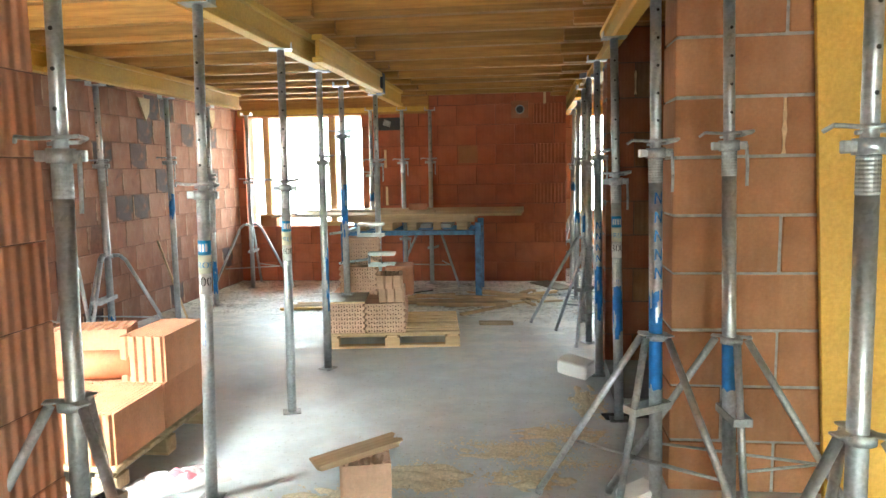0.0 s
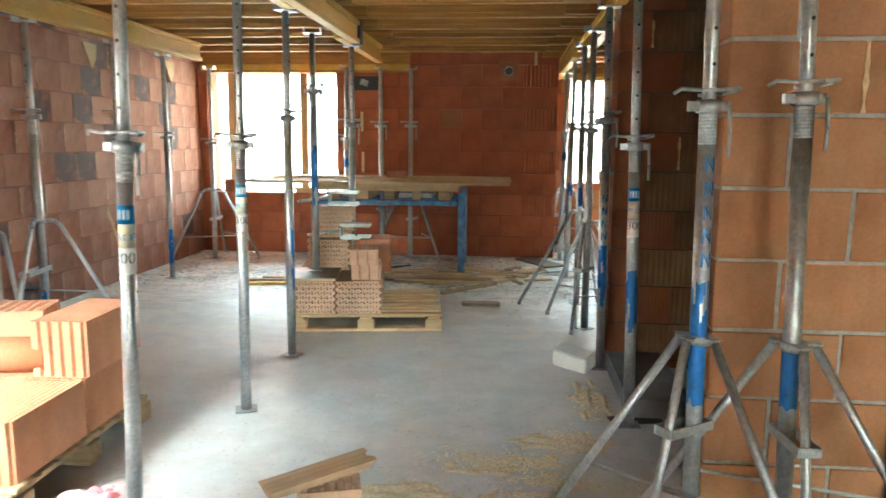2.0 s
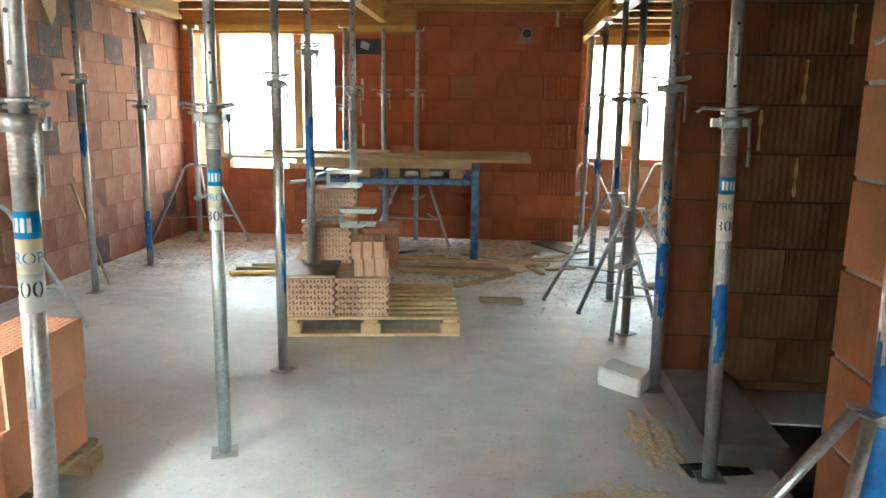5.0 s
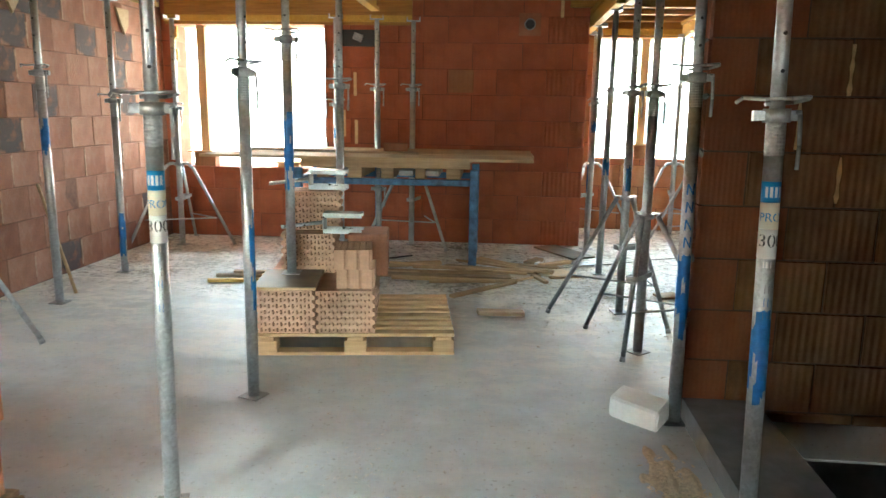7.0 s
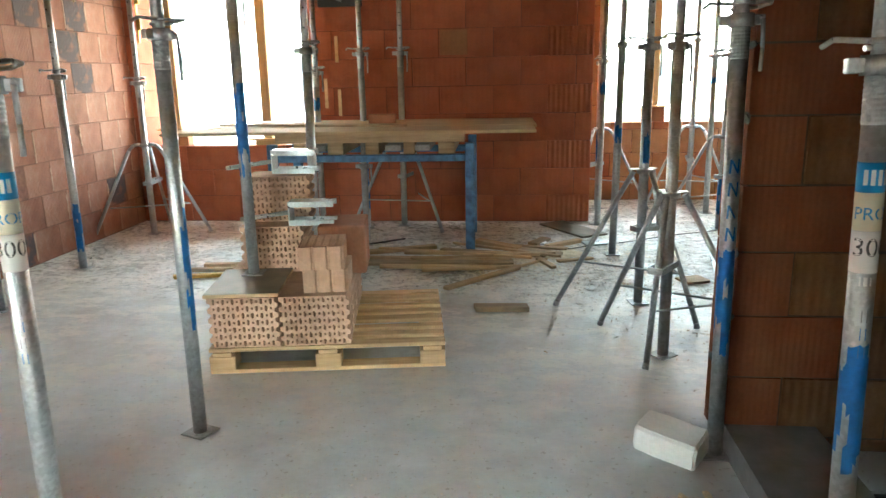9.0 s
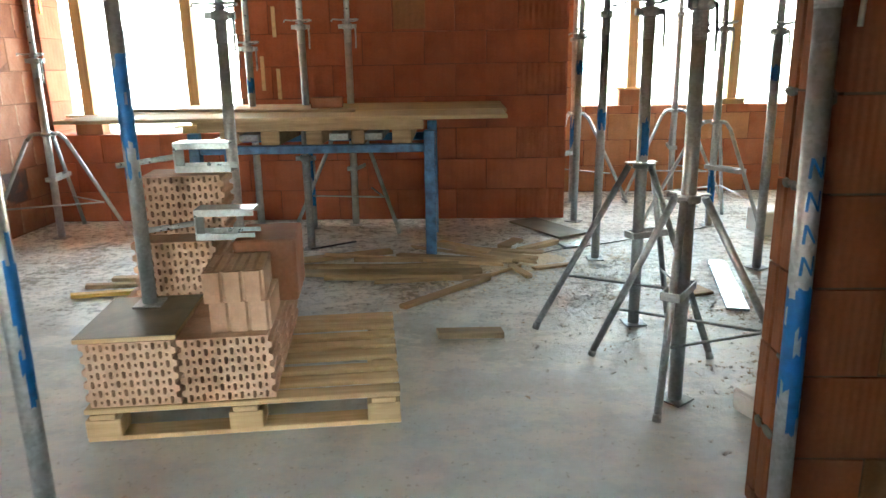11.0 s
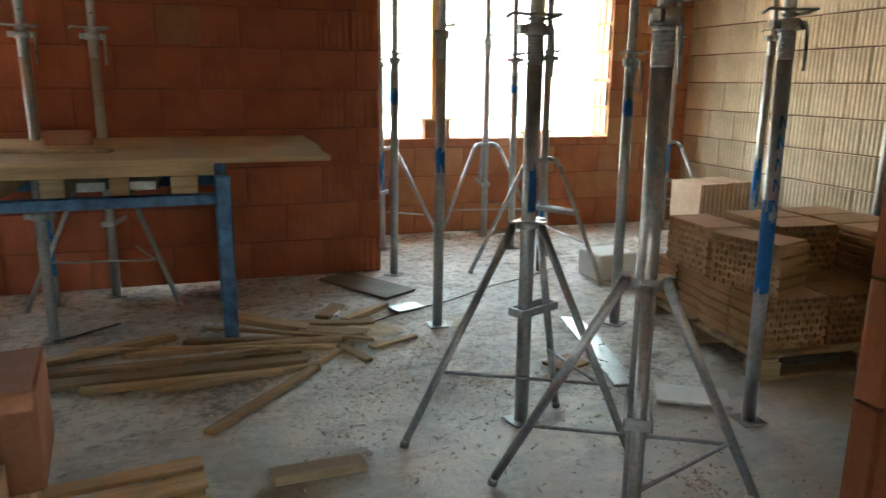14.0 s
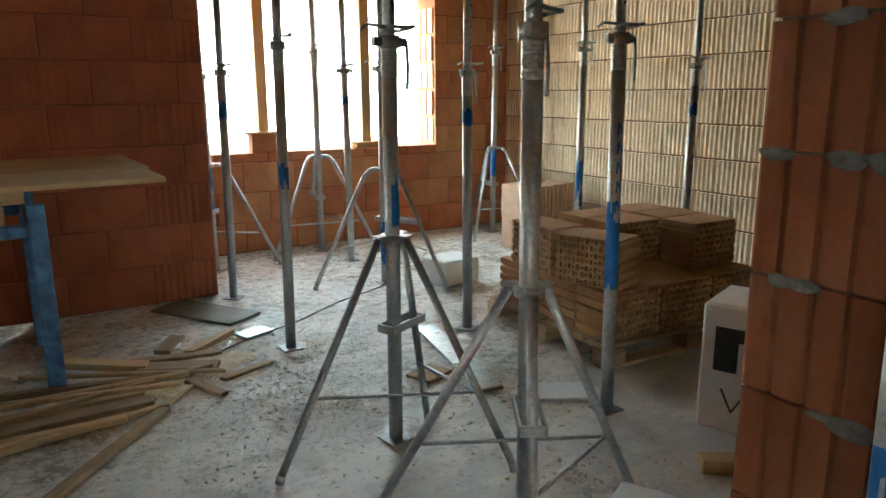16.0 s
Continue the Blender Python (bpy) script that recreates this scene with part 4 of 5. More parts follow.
# work table
def work_table():
    t = thing("work_table", "worn blue steel work table carrying loose boards", "work table", pose(-0.64, 9.65, 0, 0, 0, 1.5))
    for x in (-0.86, 0.86):
        for y in (-0.4, 0.4):
            bm = bmesh.new()
            soft_box(bm, x - 0.04, x + 0.04, y - 0.04, y + 0.04, 0, 0.955, 0.006)
            part("leg", bm, TABLE_BLUE, t)
    for y in (-0.4, 0.4):
        bm = bmesh.new()
        soft_box(bm, -0.82, 0.82, y - 0.035, y + 0.035, 0.80, 0.86, 0.006)
        part("rail", bm, TABLE_BLUE, t)
        bm = bmesh.new()
        soft_box(bm, -0.82, 0.82, y - 0.04, y + 0.04, 0.965, 1.058, 0.005)
        part("bearer", bm, OLD_PINE, t)
    for x in (-0.86, 0.86):
        bm = bmesh.new()
        soft_box(bm, x - 0.035, x + 0.035, -0.36, 0.36, 0.80, 0.86, 0.006)
        part("side_rail", bm, TABLE_BLUE, t)
    for x, w in ((-0.62, 0.05), (-0.3, 0.07), (0.02, 0.06), (0.34, 0.05), (0.66, 0.07)):
        bm = bmesh.new()
        soft_box(bm, x - w, x + w, -0.41, 0.41, 0.862, 0.963, 0.005)
        part("packing_block", bm, OLD_PINE, t)
    for x in (-0.46, 0.2, 0.45):
        bm = bmesh.new()
        soft_box(bm, x - 0.07, x + 0.07, -0.405, 0.2, 0.89, 0.94, 0.003)
        part("steel_channel", bm, DULL_ZINC, t, "galvanised channel between the packing blocks")
    return t


work_table()
for x0, x1, y0, y1, rz, z in ((-1.7, 1.41, -0.74, -0.22, 1.0, 1.06), (-1.5, 1.44, -0.19, 0.32, 0.4, 1.062), (-1.3, 1.43, 0.34, 0.76, -0.3, 1.061)):
    t = thing("board", "weathered shuttering board lying on the work table", "board", pose(-0.64, 9.65, z, 0, 0, rz), group="boards on the table")
    bm = bmesh.new()
    soft_box(bm, x0, x1, y0, y1, 0, 0.027, 0.004)
    part("panel", bm, PINE, t)
t = thing("dark_lath", "dark thin lath lying on the table boards", "lath", pose(-1.2, 9.5, 1.091, 0, 0, -12))
bm = bmesh.new()
soft_box(bm, -0.95, 0.9, -0.05, 0.03, 0, 0.02, 0.003)
part("strip", bm, OLD_PINE, t)
loose("brick_piece", "small brown brick piece on the table boards", "brick", CUT_BRICK, 0.25, 0.14, 0.08, pose(-0.62, 9.85, 1.091, 0, 0, 8))
p, _ = steel_prop("short dark steel prop standing under the work table", 0.75, 0.95, plate=False, mat=DULL_ZINC)
p.matrix_basis = pose(-0.745, 9.52, 0)

# pallet of orange bricks near the entrance
LM = pose(-1.79, 4.12, 0, 0, 0, 1)
pallet("pine pallet under orange perforated blocks", 1.16, 1.15, LM, 7, OLD_PINE)
ob0 = hollow_brick("clay_block", "orange perforated clay block standing on the pallet", ORANGE_BRICK, 0.52, 0.27, BH, "top", 22, 10, 0.016, "orange blocks", False, 5, 0.3)
ob0.matrix_basis = on(LM, 0.42, -0.28, B1, 90)
for x, y, z, r in ((0.148, -0.28, B1, 90), (-0.124, -0.28, B1, 90), (-0.396, -0.28, B1, 90), (0.42, 0.245, B1, 90), (0.148, 0.245, B1, 90), (-0.124, 0.245, B1, 90), (-0.396, 0.245, B1, 90), (0.42, 0.28, B2, 90)):
    copy_thing(ob0, on(LM, x, y, z, r))
ob1 = hollow_brick("clay_block", "orange combed clay block with an open cell face on the pallet", ORANGE_BRICK, 0.5, 0.27, BH - 0.01, "top", 9, 5, 0.009, "orange blocks", mixed=False)
ob1.matrix_basis = on(LM, -0.08, 0.33, B2, 14)
copy_thing(ob1, on(LM, -0.4, -0.02, B2, 80))
t = thing("clay_pipe", "terracotta clay pipe lying on the orange blocks", "pipe", on(LM, 0.06, 0.06, B2 + 0.087))
bm = bmesh.new()
pipe(bm, 0.087, 0.07, -0.27, 0.27, 28, pose(0, 0, 0, 0, 90, 8))
part("tube", bm, TERRACOTTA, t)

# cut brick with a wood scrap
c = hollow_brick("cut_block", "pale orange clay block standing cut on the floor among sawdust", PINK_BRICK, 0.25, 0.2, 0.21, "top", 7, 5, 0.014)
c.matrix_basis = pose(0.06, 3.66, 0, 0, 0, 15)
t = thing("wood_scrap", "splintered plank end lying on the cut block", "wood scrap", pose(0.03, 3.64, 0.232, 4, -9, 28))
bm = bmesh.new()
vs = box(bm, -0.2, 0.21, -0.055, 0.06, 0, 0.028)
for v in vs:
    v.co.x += 0.03 * noise.noise(v.co * 20)
bmesh.ops.subdivide_edges(bm, edges=bm.edges[:], cuts=3)
for v in bm.verts:
    if abs(v.co.x) > 0.17:
        v.co.x += 0.04 * noise.noise(v.co * 30)
    v.co.z += 0.004 * noise.noise(v.co * 25)
part("plank", bm, OLD_PINE, t)

# aerated concrete blocks
def rough_block(label, sx, sy, sz, m):
    t = thing("aerated_block", label, "block", m, group="aerated blocks")
    bm = bmesh.new()
    soft_box(bm, -sx / 2, sx / 2, -sy / 2, sy / 2, 0, sz, 0.012)
    bmesh.ops.subdivide_edges(bm, edges=bm.edges[:], cuts=2)
    for v in bm.verts:
        v.co += Vector((noise.noise(v.co * 14), noise.noise(v.co * 14 + Vector((5, 0, 0))), 0)) * 0.008
    part("body", bm, FOAM, t)


rough_block("white aerated concrete block with chipped corners on the floor", 0.26, 0.15, 0.12, pose(1.235, 5.87, 0.012, 9, 5, -32))
rough_block("white aerated offcut tilted beside the foot of a prop", 0.17, 0.12, 0.1, pose(1.39, 3.66, 0.012, 8, -10, 30))
rough_block("white aerated offcut lying on the dusty floor", 0.3, 0.2, 0.1, pose(1.81, 6.82, 0, 0, 0, 25))
rough_block("white foam block on the floor of the second room", 0.34, 0.3, 0.2, pose(3.07, 9.98, 0, 0, 0, 6))

# grey step in the opening between the walls
solid("threshold_step", "grey concrete step in the wall opening", "step", GREY_BOARD, (1.46, 1.82, 4.98, 5.93, -0.02, 0.11))
loose("roofing_felt", "torn black roofing felt at the foot of the step", "felt", BLACK, 0.3, 0.12, 0.004, pose(1.5, 4.95, 0, 0, 0, 12))

# yellow formwork panel beside the near pier
t = thing("shutter_panel", "yellow three-ply shutter panel standing against the wall", "shutter panel", pose(2.56, 3.84, 0, 0, -3, 0))
bm = bmesh.new()
soft_box(bm, -0.27, 0.27, -0.02, 0.013, 0, 2.6, 0.003)
part("panel", bm, BOARD, t)
for z in (0.3, 1.3, 2.3):
    bm = bmesh.new()
    soft_box(bm, -0.25, 0.25, 0.014, 0.036, z, z + 0.1, 0.003)
    part("batten", bm, PINE, t)

# bricks in the second room
RM = pose(3.45, 8.48, 0, 0, 0, -3)
pallet("pine pallet under brown perforated blocks in the second room", 1.34, 1.2, RM, 6, OLD_PINE)
rb = hollow_brick("hollow_brick", "brown perforated clay block on the pallet in the second room", TAN_BRICK, 0.4, 0.25, BH, "front", 13, 7, 0.016, "bricks in the second room", True, 5, 0.3)
rb.matrix_basis = on(RM, -0.44, -0.42, B1)
for x, y, z, r in (
    (-0.03, -0.42, B1, 0), (0.38, -0.42, B1, 0), (-0.45, -0.16, B1, 0), (-0.03, -0.16, B1, 0), (0.38, -0.16, B1, 0), (-0.43, 0.1, B1, 0), (-0.03, 0.1, B1, 0),
    (0.38, 0.1, B1, 0), (-0.44, 0.36, B1, 0), (-0.03, 0.36, B1, 0), (0.38, 0.36, B1, 0), (-0.5, -0.3, B2, -70), (-0.52, 0.15, B2, -88), (-0.02, 0.02, B2, 0),
    (0.4, -0.22, B2, 3), (-0.02, 0.29, B2, 0), (0.42, 0.05, B2, 0), (0.4, 0.32, B2, 0),
):
    copy_thing(rb, on(RM, x, y, z, r + rng.uniform(-1.5, 1.5)))
st = hollow_brick("clay_block", "peach ribbed clay block stacked on the floor", PEACH_BRICK, 0.4, 0.3, 0.305, "top", 9, 6, 0.016, "stacked blocks by the window", True, 6, 0.3)
st.matrix_basis = pose(4.34, 10.62, 0, 0, 0, 95)
copy_thing(st, pose(4.34, 10.63, 0.306, 0, 0, 95))
copy_thing(st, pose(4.66, 10.68, 0, 0, 0, 93))
copy_thing(st, pose(4.66, 10.68, 0.306, 0, 0, 96))

# white box with a black mark
t = thing("white_box", "white box with a black printed mark on the floor", "box", pose(2.89, 7.13, 0, 0, 0, -70))
bm = bmesh.new()
soft_box(bm, -0.2, 0.2, -0.18, 0.18, 0, 0.58, 0.012)
part("body", bm, FOAM, t)
bm = bmesh.new()
for a, b, c, e in ((-0.14, -0.04, 0.28, 0.48), (-0.04, 0.02, 0.42, 0.48), (0.02, 0.12, 0.28, 0.48)):
    box(bm, a, b, -0.1825, -0.1805, c, e)
part("printed_mark", bm, BLACK, t, "black printed block shape")
bm = bmesh.new()
rod(bm, [(-0.1, -0.182, 0.2), (-0.05, -0.182, 0.1), (0.0, -0.182, 0.19), (0.05, -0.182, 0.11)], 0.005, 5)
part("marker_line", bm, BLACK, t, "handwritten black marker stroke")

# planks, laths and offcuts on the floor
PLANKS = (
    # x0, y0, x1, y1, width, thickness, lift
    (-0.73, 9.13, -0.09, 9.37, 0.07, 0.035, 0),
    (-0.69, 8.95, 0.59, 8.95, 0.06, 0.03, 0),
    (-0.65, 8.80, 0.60, 8.83, 0.1, 0.03, 0),
    (-0.48, 8.70, 0.47, 8.68, 0.05, 0.03, 0),
    (0.11, 8.10, 0.64, 8.68, 0.05, 0.028, 0),
    (-0.33, 9.05, 0.82, 9.02, 0.045, 0.028, 0.028),
    (0.27, 9.60, 0.67, 9.28, 0.09, 0.04, 0),
    (0.63, 9.29, 1.01, 9.10, 0.12, 0.03, 0),
    (0.77, 9.47, 0.91, 9.70, 0.1, 0.03, 0),
    (0.90, 9.38, 1.21, 9.63, 0.06, 0.035, 0),
    (0.81, 8.99, 0.93, 8.71, 0.05, 0.025, 0),
    (0.35, 7.66, 0.70, 7.68, 0.09, 0.035, 0),
    (-2.06, 8.32, -1.24, 8.52, 0.05, 0.03, 0),
    (-2.06, 8.52, -1.34, 8.62, 0.05, 0.03, 0),
    (-1.96, 8.69, -1.29, 8.74, 0.06, 0.03, 0),
    (-0.58, 9.20, 0.75, 8.91, 0.03, 0.022, 0.03),
    (-0.23, 8.84, 0.95, 9.07, 0.025, 0.02, 0.032),
    (0.07, 9.41, 0.99, 8.96, 0.03, 0.02, 0.03),
    (0.47, 8.55, 0.89, 8.98, 0.022, 0.02, 0),
    (0.59, 9.42, 1.08, 9.32, 0.07, 0.025, 0),
    (0.97, 8.91, 1.26, 9.02, 0.05, 0.02, 0),
    (2.34, 6.98, 2.56, 6.82, 0.08, 0.06, 0),
    (-0.12, 8.60, 0.67, 8.73, 0.04, 0.025, 0),
    (-0.03, 9.26, 0.87, 9.06, 0.05, 0.03, 0),
)
for k, (x0, y0, x1, y1, w, th, lift) in enumerate(PLANKS):
    a, b = Vector((x0, y0, 0)), Vector((x1, y1, 0))
    ln = (b - a).length
    t = thing("plank", "weathered pine plank offcut lying on the dusty floor", "plank", pose((x0 + x1) / 2, (y0 + y1) / 2, lift, 0, 0, math.degrees(math.atan2(y1 - y0, x1 - x0))), "planks on the floor")
    bm = bmesh.new()
    soft_box(bm, -ln / 2, ln / 2, -w / 2, w / 2, 0, th, 0.004)
    bmesh.ops.bisect_plane(bm, geom=bm.verts[:] + bm.edges[:] + bm.faces[:], plane_co=(0, 0, 0), plane_no=(1, 0, 0))
    for v in bm.verts:
        v.co.y += 0.012 * noise.noise((v.co.x * 2, k * 3.1, 0))
        if abs(v.co.x) > ln / 2 - 0.01:
            v.co.x += 0.03 * noise.noise((v.co.y * 30, k, 2))
    part("board", bm, BOARD if k == 12 else PINE if k % 3 == 0 else OLD_PINE, t)

# steel-faced panels by the wall end, channel in the second room
for x, y, sx, sy, rz, mat, lab in ((1.19, 10.17, 0.72, 0.3, -58, DARK_PLY, "dark film-faced panel lying on the floor"), (1.34, 9.56, 0.2, 0.14, 20, BRIGHT, "bright foil-faced offcut on the floor"), (0.86, 9.64, 0.11, 0.26, -12, FOAM, "pale white board offcut among the planks"), (2.195, 8.56, 0.13, 1.04, -11.5, BRIGHT, "long bright steel sheet strip lying on the floor"), (2.33, 7.86, 0.34, 0.2, -30, FOAM, "white board offcut on the floor"), (1.93, 8.4, 0.2, 0.16, 20, OLD_PINE, "small square plywood offcut on the floor")):
    loose("sheet_offcut", lab, "sheet offcut", mat, sx, sy, 0.018, pose(x, y, 0.0, 0, 0, rz), "sheet offcuts")
t = thing("steel_bar", "thin dark reinforcing bar lying on the floor", "steel bar")
bm = bmesh.new()
rod(bm, [(-0.74, 9.47, 0.008), (-0.42, 9.72, 0.008)], 0.008, 8)
part("bar", bm, BLACK, t)
t = thing("cable", "thin dark cable lying across the dusty floor", "cable")
bm = bmesh.new()
rod(bm, [(1.05 + 0.17 * i, 9.33 + 0.093 * i + 0.02 * math.sin(i * 1.3), 0.004) for i in range(11)], 0.004, 6)
part("wire", bm, BLACK, t)

# folded tripod and a leaning lath by the mottled wall
t = thing("folded_tripod", "folded galvanised prop tripod standing by the mottled wall", "prop tripod", pose(-3.05, 6.0, 0, 0, 0, 20), "prop tripods")
for dx, dy in ((-0.22, 0.05), (0.02, -0.1), (0.12, 0.08)):
    bm = bmesh.new()
    rod(bm, [(0, 0, 0.86), (dx * 0.3, dy * 0.3, 0.82), (dx, dy, 0.0)], 0.0165, 10)
    part("leg", bm, ZINC, t)
bm = bmesh.new()
rod(bm, [(-0.38, 0.0, 0.42), (0.1, 0.02, 0.3)], 0.008, 8)
part("brace", bm, ZINC, t)
t = thing("leaning_lath", "thin pine lath leaning against the mottled wall", "lath")
bm = bmesh.new()
rod(bm, [(-2.95, 7.8, 0.0), (WL + 0.01, 8.15, 0.85)], 0.014, 4)
part("strip", bm, PINE, t)

# plastic film at the foot of the near pallet
t = thing("plastic_film", "crumpled clear and pink plastic film on the floor", "plastic film", pose(-1.02, 3.72, 0.0, 0, 0, 40))
for nm, mat, sx, sy, ox in (("clear_film", FILM, 0.6, 0.3, 0.0), ("pink_film", PINK_FILM, 0.2, 0.15, 0.05)):
    bm = bmesh.new()
    bmesh.ops.create_grid(bm, x_segments=26, y_segments=18, size=0.5)
    for v in bm.verts:
        x, y = v.co.x * sx, v.co.y * sy
        fall = max(0.0, 1 - (v.co.x * 2) ** 2) * max(0.0, 1 - (v.co.y * 2) ** 2)
        v.co = (x + ox + 0.03 * noise.noise((y * 9, x * 3, 1)), y + 0.03 * noise.noise((x * 9, 4, 1)), 0.006 + fall * (0.03 + 0.06 * abs(noise.noise((x * 16, y * 16, 2)))) + (0.012 if ox else 0))
    part(nm, bm, mat, t)

# sawdust, chips and rubble
def scatter(name, label, mat, spots, seed):
    rg = random.Random(seed)
    bm = bmesh.new()
    for x, y, rx, ry, count, size in spots:
        for _ in range(count):
            a, d = rg.uniform(0, 6.283), rg.gauss(0, 0.5)
            px, py = x + rx * d * math.cos(a), y + ry * d * math.sin(a)
            s1, s2 = size * rg.uniform(0.4, 1.8), size * rg.uniform(0.3, 1.0)
            m = pose(px, py, 0.0005 + s2 * 0.15, rg.uniform(-25, 25), rg.uniform(-25, 25), rg.uniform(0, 360))
            vs = [bm.verts.new(m @ Vector(q)) for q in ((-s1, -s2, 0), (s1, -s2 * 0.7, 0), (s1 * 0.8, s2, 0), (-s1 * 0.7, s2 * 0.8, 0), (0, 0, s2 * 0.4))]
            for f in ((0, 1, 4), (1, 2, 4), (2, 3, 4), (3, 0, 4)):
                bm.faces.new([vs[i] for i in f])
    tagged(new(name, mesh_of(name, bm, mat)), label, name.replace("_", " "), kind="stuff")


scatter("sawdust_chips", "pale sawdust and wood chips on the concrete floor", SAWDUST, ((0.3, 3.92, 0.26, 0.18, 1800, 0.008), (0.85, 3.95, 0.3, 0.12, 420, 0.007), (0.8, 4.35, 0.4, 0.14, 1300, 0.008), (1.12, 4.62, 0.2, 0.16, 1200, 0.008), (1.28, 5.2, 0.1, 0.24, 1400, 0.008), (1.0, 4.15, 0.4, 0.1, 700, 0.007), (-0.1, 3.6, 0.25, 0.15, 400, 0.008), (0.9, 9.2, 0.5, 0.4, 900, 0.009), (0.4, 8.7, 0.9, 0.5, 700, 0.007), (1.6, 9.2, 0.6, 0.8, 500, 0.007)), 3)
scatter("plaster_crumbs", "grey plaster crumbs and dirt strewn over the floor", RUBBLE, ((1.2, 8.3, 1.2, 1.2, 900, 0.009), (2.2, 8.2, 0.9, 0.9, 500, 0.008), (1.5, 9.0, 1.0, 0.7, 350, 0.009), (-1.5, 9.2, 1.6, 0.9, 400, 0.008), (-3.1, 9.2, 0.25, 1.0, 260, 0.016), (-3.2, 8.0, 0.2, 0.6, 160, 0.016), (0.7, 7.8, 0.7, 0.7, 260, 0.008), (0.0, 5.2, 1.2, 1.8, 260, 0.006), (0.3, 4.2, 1.1, 1.0, 160, 0.005), (1.9, 7.0, 0.5, 0.6, 300, 0.010)), 4)
scatter("dirt_clods", "brown dirt clods trodden over the rear floor", DIRT, ((1.4, 8.3, 1.0, 0.9, 350, 0.008), (2.1, 8.0, 0.7, 0.8, 200, 0.009), (0.6, 8.9, 0.9, 0.6, 400, 0.008), (1.9, 7.2, 0.5, 0.5, 150, 0.008), (-2.4, 9.3, 0.9, 0.9, 150, 0.008)), 6)
for x, y, rx, ry, h in ((0.3, 3.93, 0.22, 0.14, 0.034), (0.9, 3.93, 0.16, 0.09, 0.012), (1.29, 5.22, 0.1, 0.26, 0.014), (1.05, 4.6, 0.2, 0.1, 0.01), (-0.12, 3.62, 0.18, 0.1, 0.012), (0.75, 4.3, 0.2, 0.1, 0.006), (0.95, 9.22, 0.22, 0.16, 0.03), (0.7, 8.95, 0.2, 0.12, 0.016)):
    bm = bmesh.new()
    bmesh.ops.create_grid(bm, x_segments=34, y_segments=34, size=1.0)
    for v in bm.verts:
        u, w = v.co.x, v.co.y
        r2 = u * u + w * w
        edge2 = 1 + 0.35 * noise.noise((u * 2 + x, w * 2 + y, 0))
        v.co = (x + u * rx * 1.5, y + w * ry * 1.5, max(-0.012, h * (edge2 * 0.55 - r2) + 0.016 * noise.noise((u * 3.1, w * 3.1, x * 7)) - 0.004))
    tagged(new("sawdust_heap", mesh_of("sawdust_heap", bm, SAWDUST)), "low heap of pale sawdust on the floor", "sawdust", kind="stuff")

# fittings on the back wall
t = thing("vent_sleeve", "round duct sleeve set in a mortared square hole", "duct sleeve", pose(0.745, WB - 0.004, 2.448))
bm = bmesh.new()
soft_box(bm, -0.12, 0.12, -0.004, 0.0, -0.12, 0.12, 0.002)
part("mortar_patch", bm, CUT_BRICK, t)
bm = bmesh.new()
pipe(bm, 0.062, 0.05, -0.02, 0.02, 24, pose(0, -0.012, 0, 90))
part("sleeve", bm, DULL_ZINC, t)
# Black disc in place of the shaded inside of the sleeve.
bm = bmesh.new()
tube(bm, (0, -0.008, 0), (0, -0.004, 0), 0.05, 20)
part("bore", bm, BLACK, t)
loose("plaster_patch", "square ochre patch on the red wall", "patch", PIER_BRICK, 0.28, 0.006, 0.25, pose(0.0, WB - 0.003, 1.71))
# Black slab gives the shade inside a recess of the red wall.
loose("shaded_pocket", "black slab for the shaded pocket in the wall above the table", "formwork box", BLACK, 0.45, 0.03, 0.18, pose(-1.14, WB - 0.016, 2.2))
loose("grey_bag", "crumpled grey bag scrap on the black pocket slab", "bag", DULL_ZINC, 0.1, 0.04, 0.08, pose(-1.17, WB - 0.052, 2.26, 0, 20, 0))
for x, z, hh in ((-1.2, 1.66, 0.26), (-1.19, 1.12, 0.27), (1.09, 2.52, 0.22), (-1.33, 1.2, 0.3)):
    loose("mortar_streak", "cream strip of mortar in a joint of the red wall", "mortar streak", CREAM, 0.035, 0.006, hh, pose(x, WB - 0.003, z), "mortar streaks", 0.002)
for y in (8.0, 9.7):
    t = thing("plywood_gusset", "small plywood gusset nailed under the wall beam", "gusset", pose(WL + 0.012, y, 2.38))
    bm = bmesh.new()
    a = [bm.verts.new(p) for p in ((0, -0.12, 0.1), (0, 0.12, 0.1), (0, 0.1, -0.05), (0, 0.02, -0.15))]
    b = [bm.verts.new(v.co + Vector((0.02, 0, 0))) for v in a]
    bm.faces.new(a[::-1])
    bm.faces.new(b)
    for i in range(4):
        bm.faces.new((a[i], a[(i + 1) % 4], b[(i + 1) % 4], b[i]))
    part("plate", bm, PINE, t)

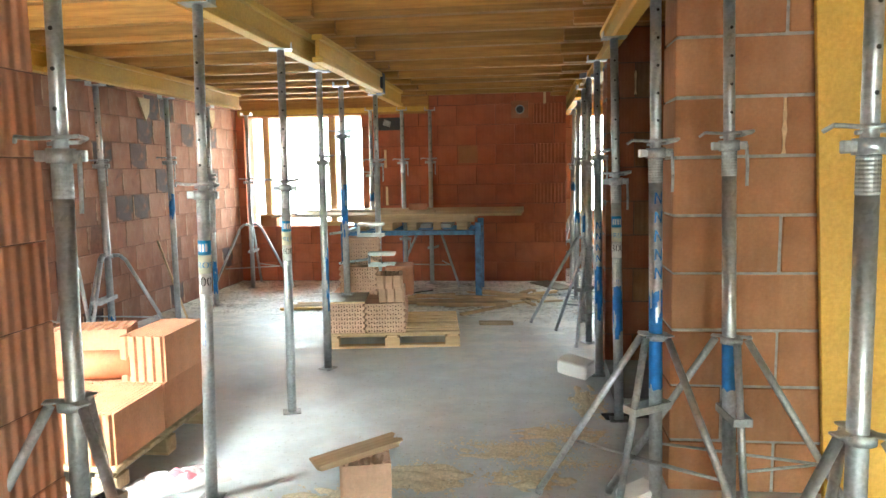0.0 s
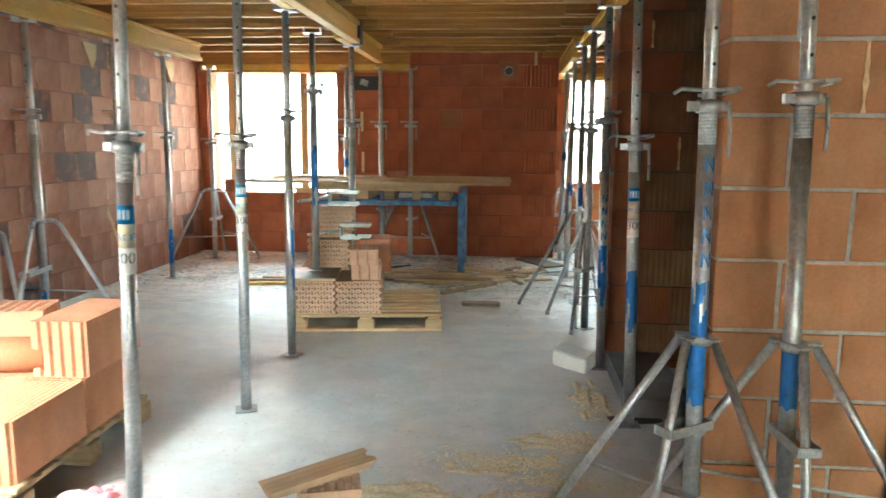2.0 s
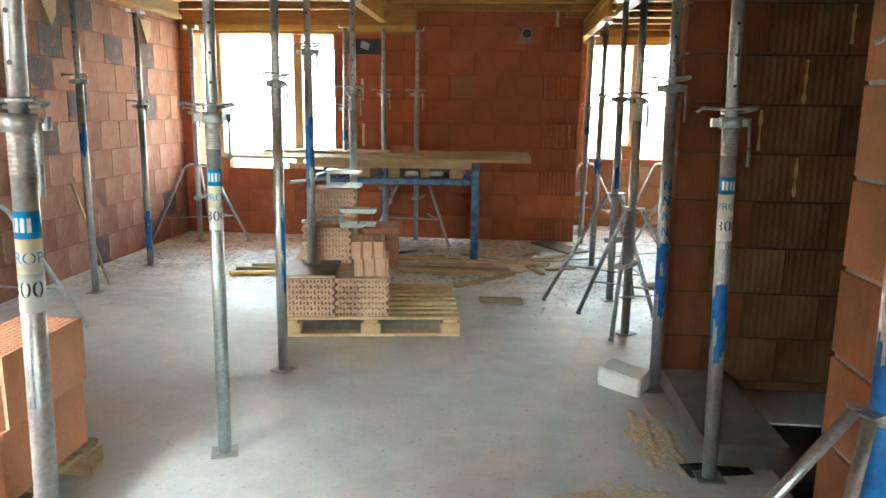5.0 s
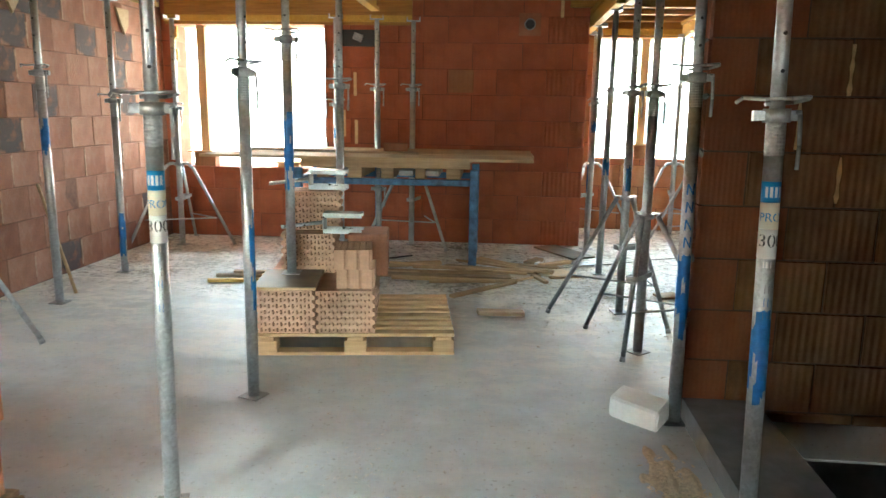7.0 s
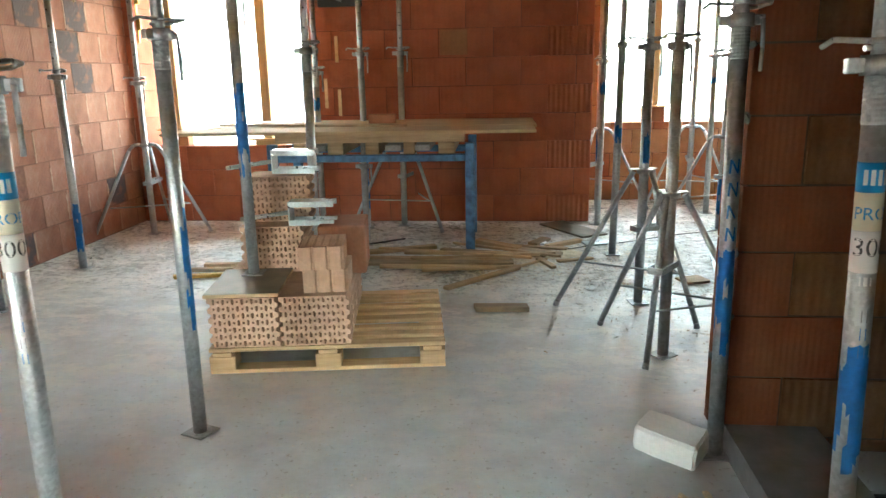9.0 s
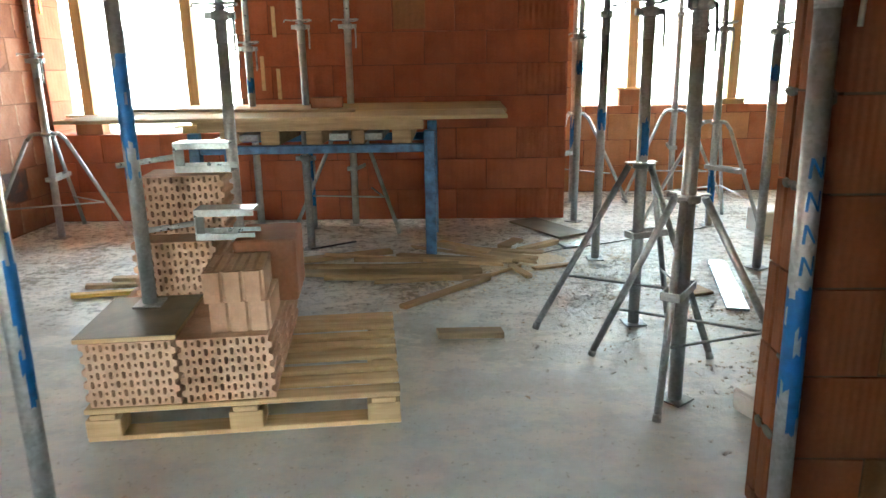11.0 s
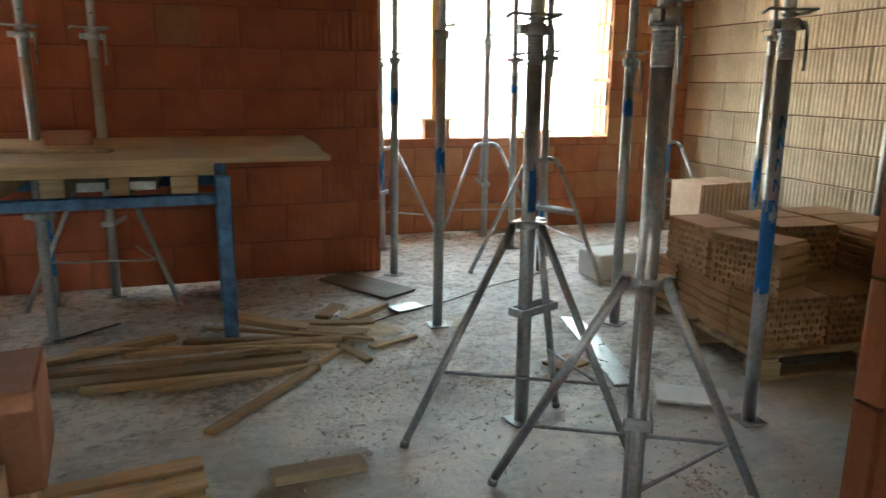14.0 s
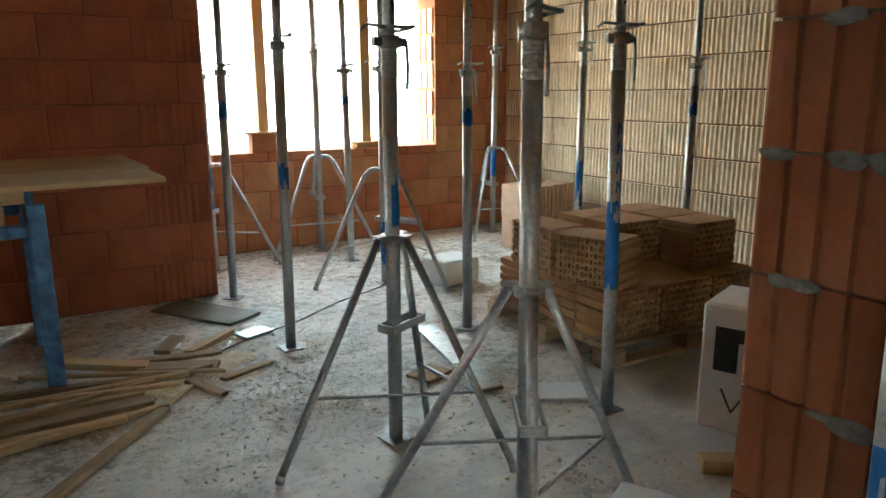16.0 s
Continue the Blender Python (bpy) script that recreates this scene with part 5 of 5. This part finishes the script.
# timber posts in the windows, packed up on bricks
for x, y, z0, z1, pack in ((-3.03, 10.71, 0.82, 2.43, 0.16), (-2.02, 10.71, 0.82, 2.43, 0.05), (2.26, 12.01, 0.93, 2.44, 0.17), (3.33, 12.01, 0.93, 2.44, 0.04)):
    t = thing("timber_post", "raw timber post on packing under the window lintel", "post", pose(x, y, z0), group="window posts")
    bm = bmesh.new()
    soft_box(bm, -0.05, 0.05, -0.04, 0.04, pack + 0.02, z1 - z0, 0.004)
    part("post", bm, POST_WOOD, t)
    bm = bmesh.new()
    soft_box(bm, -0.13, 0.13, -0.07, 0.07, 0.0, pack, 0.005)
    part("packing_block", bm, PIER_BRICK if pack > 0.1 else POST_WOOD, t)
    bm = bmesh.new()
    soft_box(bm, -0.2, 0.17, -0.09, 0.09, pack + 0.001, pack + 0.019, 0.003)
    part("packing_board", bm, POST_WOOD, t)

t = thing("beam_offcut", "yellow notched beam offcut hanging beside the window post", "beam offcut", pose(-3.34, WB + 0.05, 1.9))
for k in range(4):
    bm = bmesh.new()
    soft_box(bm, -0.05, 0.02 + 0.03 * (k % 2), 0, 0.04, k * 0.13, k * 0.13 + 0.128, 0.004)
    part("piece", bm, BOARD, t)

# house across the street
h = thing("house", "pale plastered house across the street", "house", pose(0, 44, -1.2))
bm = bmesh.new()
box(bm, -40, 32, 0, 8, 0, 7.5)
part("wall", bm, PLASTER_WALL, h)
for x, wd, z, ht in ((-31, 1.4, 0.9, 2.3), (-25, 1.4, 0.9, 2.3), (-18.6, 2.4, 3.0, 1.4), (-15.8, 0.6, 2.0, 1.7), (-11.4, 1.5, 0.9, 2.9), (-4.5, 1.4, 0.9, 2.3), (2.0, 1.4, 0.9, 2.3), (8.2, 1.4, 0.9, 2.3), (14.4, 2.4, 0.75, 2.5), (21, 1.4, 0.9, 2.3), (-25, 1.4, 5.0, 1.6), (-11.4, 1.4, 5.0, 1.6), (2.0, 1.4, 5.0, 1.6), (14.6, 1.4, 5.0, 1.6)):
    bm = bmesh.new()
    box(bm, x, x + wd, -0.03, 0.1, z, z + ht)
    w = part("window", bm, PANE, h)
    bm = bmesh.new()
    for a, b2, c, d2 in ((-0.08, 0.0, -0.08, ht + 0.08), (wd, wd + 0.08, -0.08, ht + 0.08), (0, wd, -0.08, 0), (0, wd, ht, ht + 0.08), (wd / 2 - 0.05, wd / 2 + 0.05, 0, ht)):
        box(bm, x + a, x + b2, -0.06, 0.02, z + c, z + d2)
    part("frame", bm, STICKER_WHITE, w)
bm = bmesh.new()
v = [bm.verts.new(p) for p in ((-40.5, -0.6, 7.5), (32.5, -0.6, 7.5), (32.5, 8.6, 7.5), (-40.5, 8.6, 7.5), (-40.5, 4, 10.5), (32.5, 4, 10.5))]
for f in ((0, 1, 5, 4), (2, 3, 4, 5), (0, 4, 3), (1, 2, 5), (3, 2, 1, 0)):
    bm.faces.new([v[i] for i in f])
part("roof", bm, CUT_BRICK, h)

# ---- walls of single bricks ----
ROW = 0.281
brick_wall("wall_left", "mottled red and grey combed clay block wall", "y", 2.6, 10.96, WL - 0.38, WL, TOP, ROW, 0.34, 0.005, LEFT_BRICK, LEFT_JOINT, smear=0.55, smear_face=1, smear_mat=PALE_SMEAR, seed=2, inset=0.003)
brick_wall("wall_back", "deep red clay block wall with a wide window opening", "x", WL, 1.39, WB, WB + 0.38, TOP, ROW, 0.55, 0.003, RED_BRICK, RED_MORTAR, (WIN1,), seed=3, end_mat=RED_GROOVED)
brick_wall("wall_return", "short red clay block return wall", "y", WB + 0.38, WW, 1.01, 1.39, TOP, ROW, 0.5, 0.005, RED_BRICK, RED_MORTAR, seed=4)
brick_wall("wall_window", "red and orange clay block parapet wall under a wide window", "x", 1.01, 5.41, WW, WW + 0.38, TOP, ROW, 0.5, 0.005, PARAPET_BRICK, RED_MORTAR, (WIN2,), seed=5)
brick_wall("wall_right", "pale combed clay block wall with open joints", "y", -2.6, WW, WR, WR + 0.38, TOP, 0.275, 0.37, 0.01, PALE_BRICK, RED_MORTAR, seed=6, inset=0.012, lift=0.17)
brick_wall("wall_pier_far", "combed clay block wall end, darkened for stairwell shade, with grey mortar joints", "x", 1.465, WR, 5.94, 6.24, TOP, 0.2607, 0.42, 0.008, SHADED_BRICK, DARK_JOINT, smear=0.3, seed=7, lift=0.211, inset=0.008, end_mat=SHADED_END_BRICK, end_side=0)
brick_wall("wall_pier_near", "orange clay block pier with grey mortar joints", "x", 1.568, WR, 3.88, 4.18, TOP, ROW, 0.5, 0.014, PIER_BRICK, MORTAR, smear=0.3, seed=8, inset=0.009, lift=0.031)
brick_wall("wall_entrance", "grooved red clay block wall end beside the entrance", "x", WL - 0.38, -0.765, 2.28, 2.58, TOP, ROW, 0.4, 0.003, GROOVED_BRICK, RED_MORTAR, ((-2.55, -1.65, 1.0, 2.08),), seed=9)
# Unseen side wall, added so the entrance wall's window faces open sky.
brick_wall("wall_porch", "unseen clay block side wall added to the entrance", "y", -2.6, 2.26, -1.12, -0.82, TOP, ROW, 0.5, 0.006, PIER_BRICK, RED_MORTAR, seed=11)
# Unseen wall; its opening is added to light the entrance and near pier.
brick_wall("wall_rear", "unseen clay block wall behind the entrance with an added light opening", "x", -1.12, WR, -2.98, -2.6, TOP, ROW, 0.5, 0.006, PIER_BRICK, RED_MORTAR, ((1.2, 3.0, 0.42, 1.95),), seed=10)

# toothed brick ends at the right side of the second window
jamb_wall = bpy.data.objects["wall_window"]
tooth = bmesh.new()
for a in (0.0, 0.06, 0.12, 0.18, 0.24):
    soft_box(tooth, -0.018 if a % 0.12 < 0.01 else -0.009, 0.0, a + 0.004, a + 0.056, -0.125, 0.125, 0.004)
tooth_mesh = mesh_of("toothed_end", tooth, PEACH_BRICK)
for k in range(5):
    ob = new("toothed_end", tooth_mesh)
    ob.parent = jamb_wall
    ob.location = (WIN2[1] + 0.002 - (0.012 if k % 2 else 0.0), WW + 0.03, WIN2[2] + 0.15 + k * ROW)

# mortar squeezed out at the end of the far pier
pier = bpy.data.objects["wall_pier_far"]
rg = random.Random(12)
for k in range(1, 11):
    z = k * 0.2607 - 0.205
    for _ in range(3):
        bm = bmesh.new()
        bmesh.ops.create_icosphere(bm, subdivisions=2, radius=1.0)
        y, sy, sz = rg.uniform(5.97, 6.21), rg.uniform(0.02, 0.05), rg.uniform(0.008, 0.024)
        for v in bm.verts:
            q = 1 + 0.35 * noise.noise(v.co * 2 + Vector((k, y, 0)))
            v.co = (1.465 + v.co.x * 0.009 * q, y + v.co.y * sy * q, z - sz * 0.5 + v.co.z * sz * q)
        part("mortar_blob", bm, SHADED_MORTAR, pier)
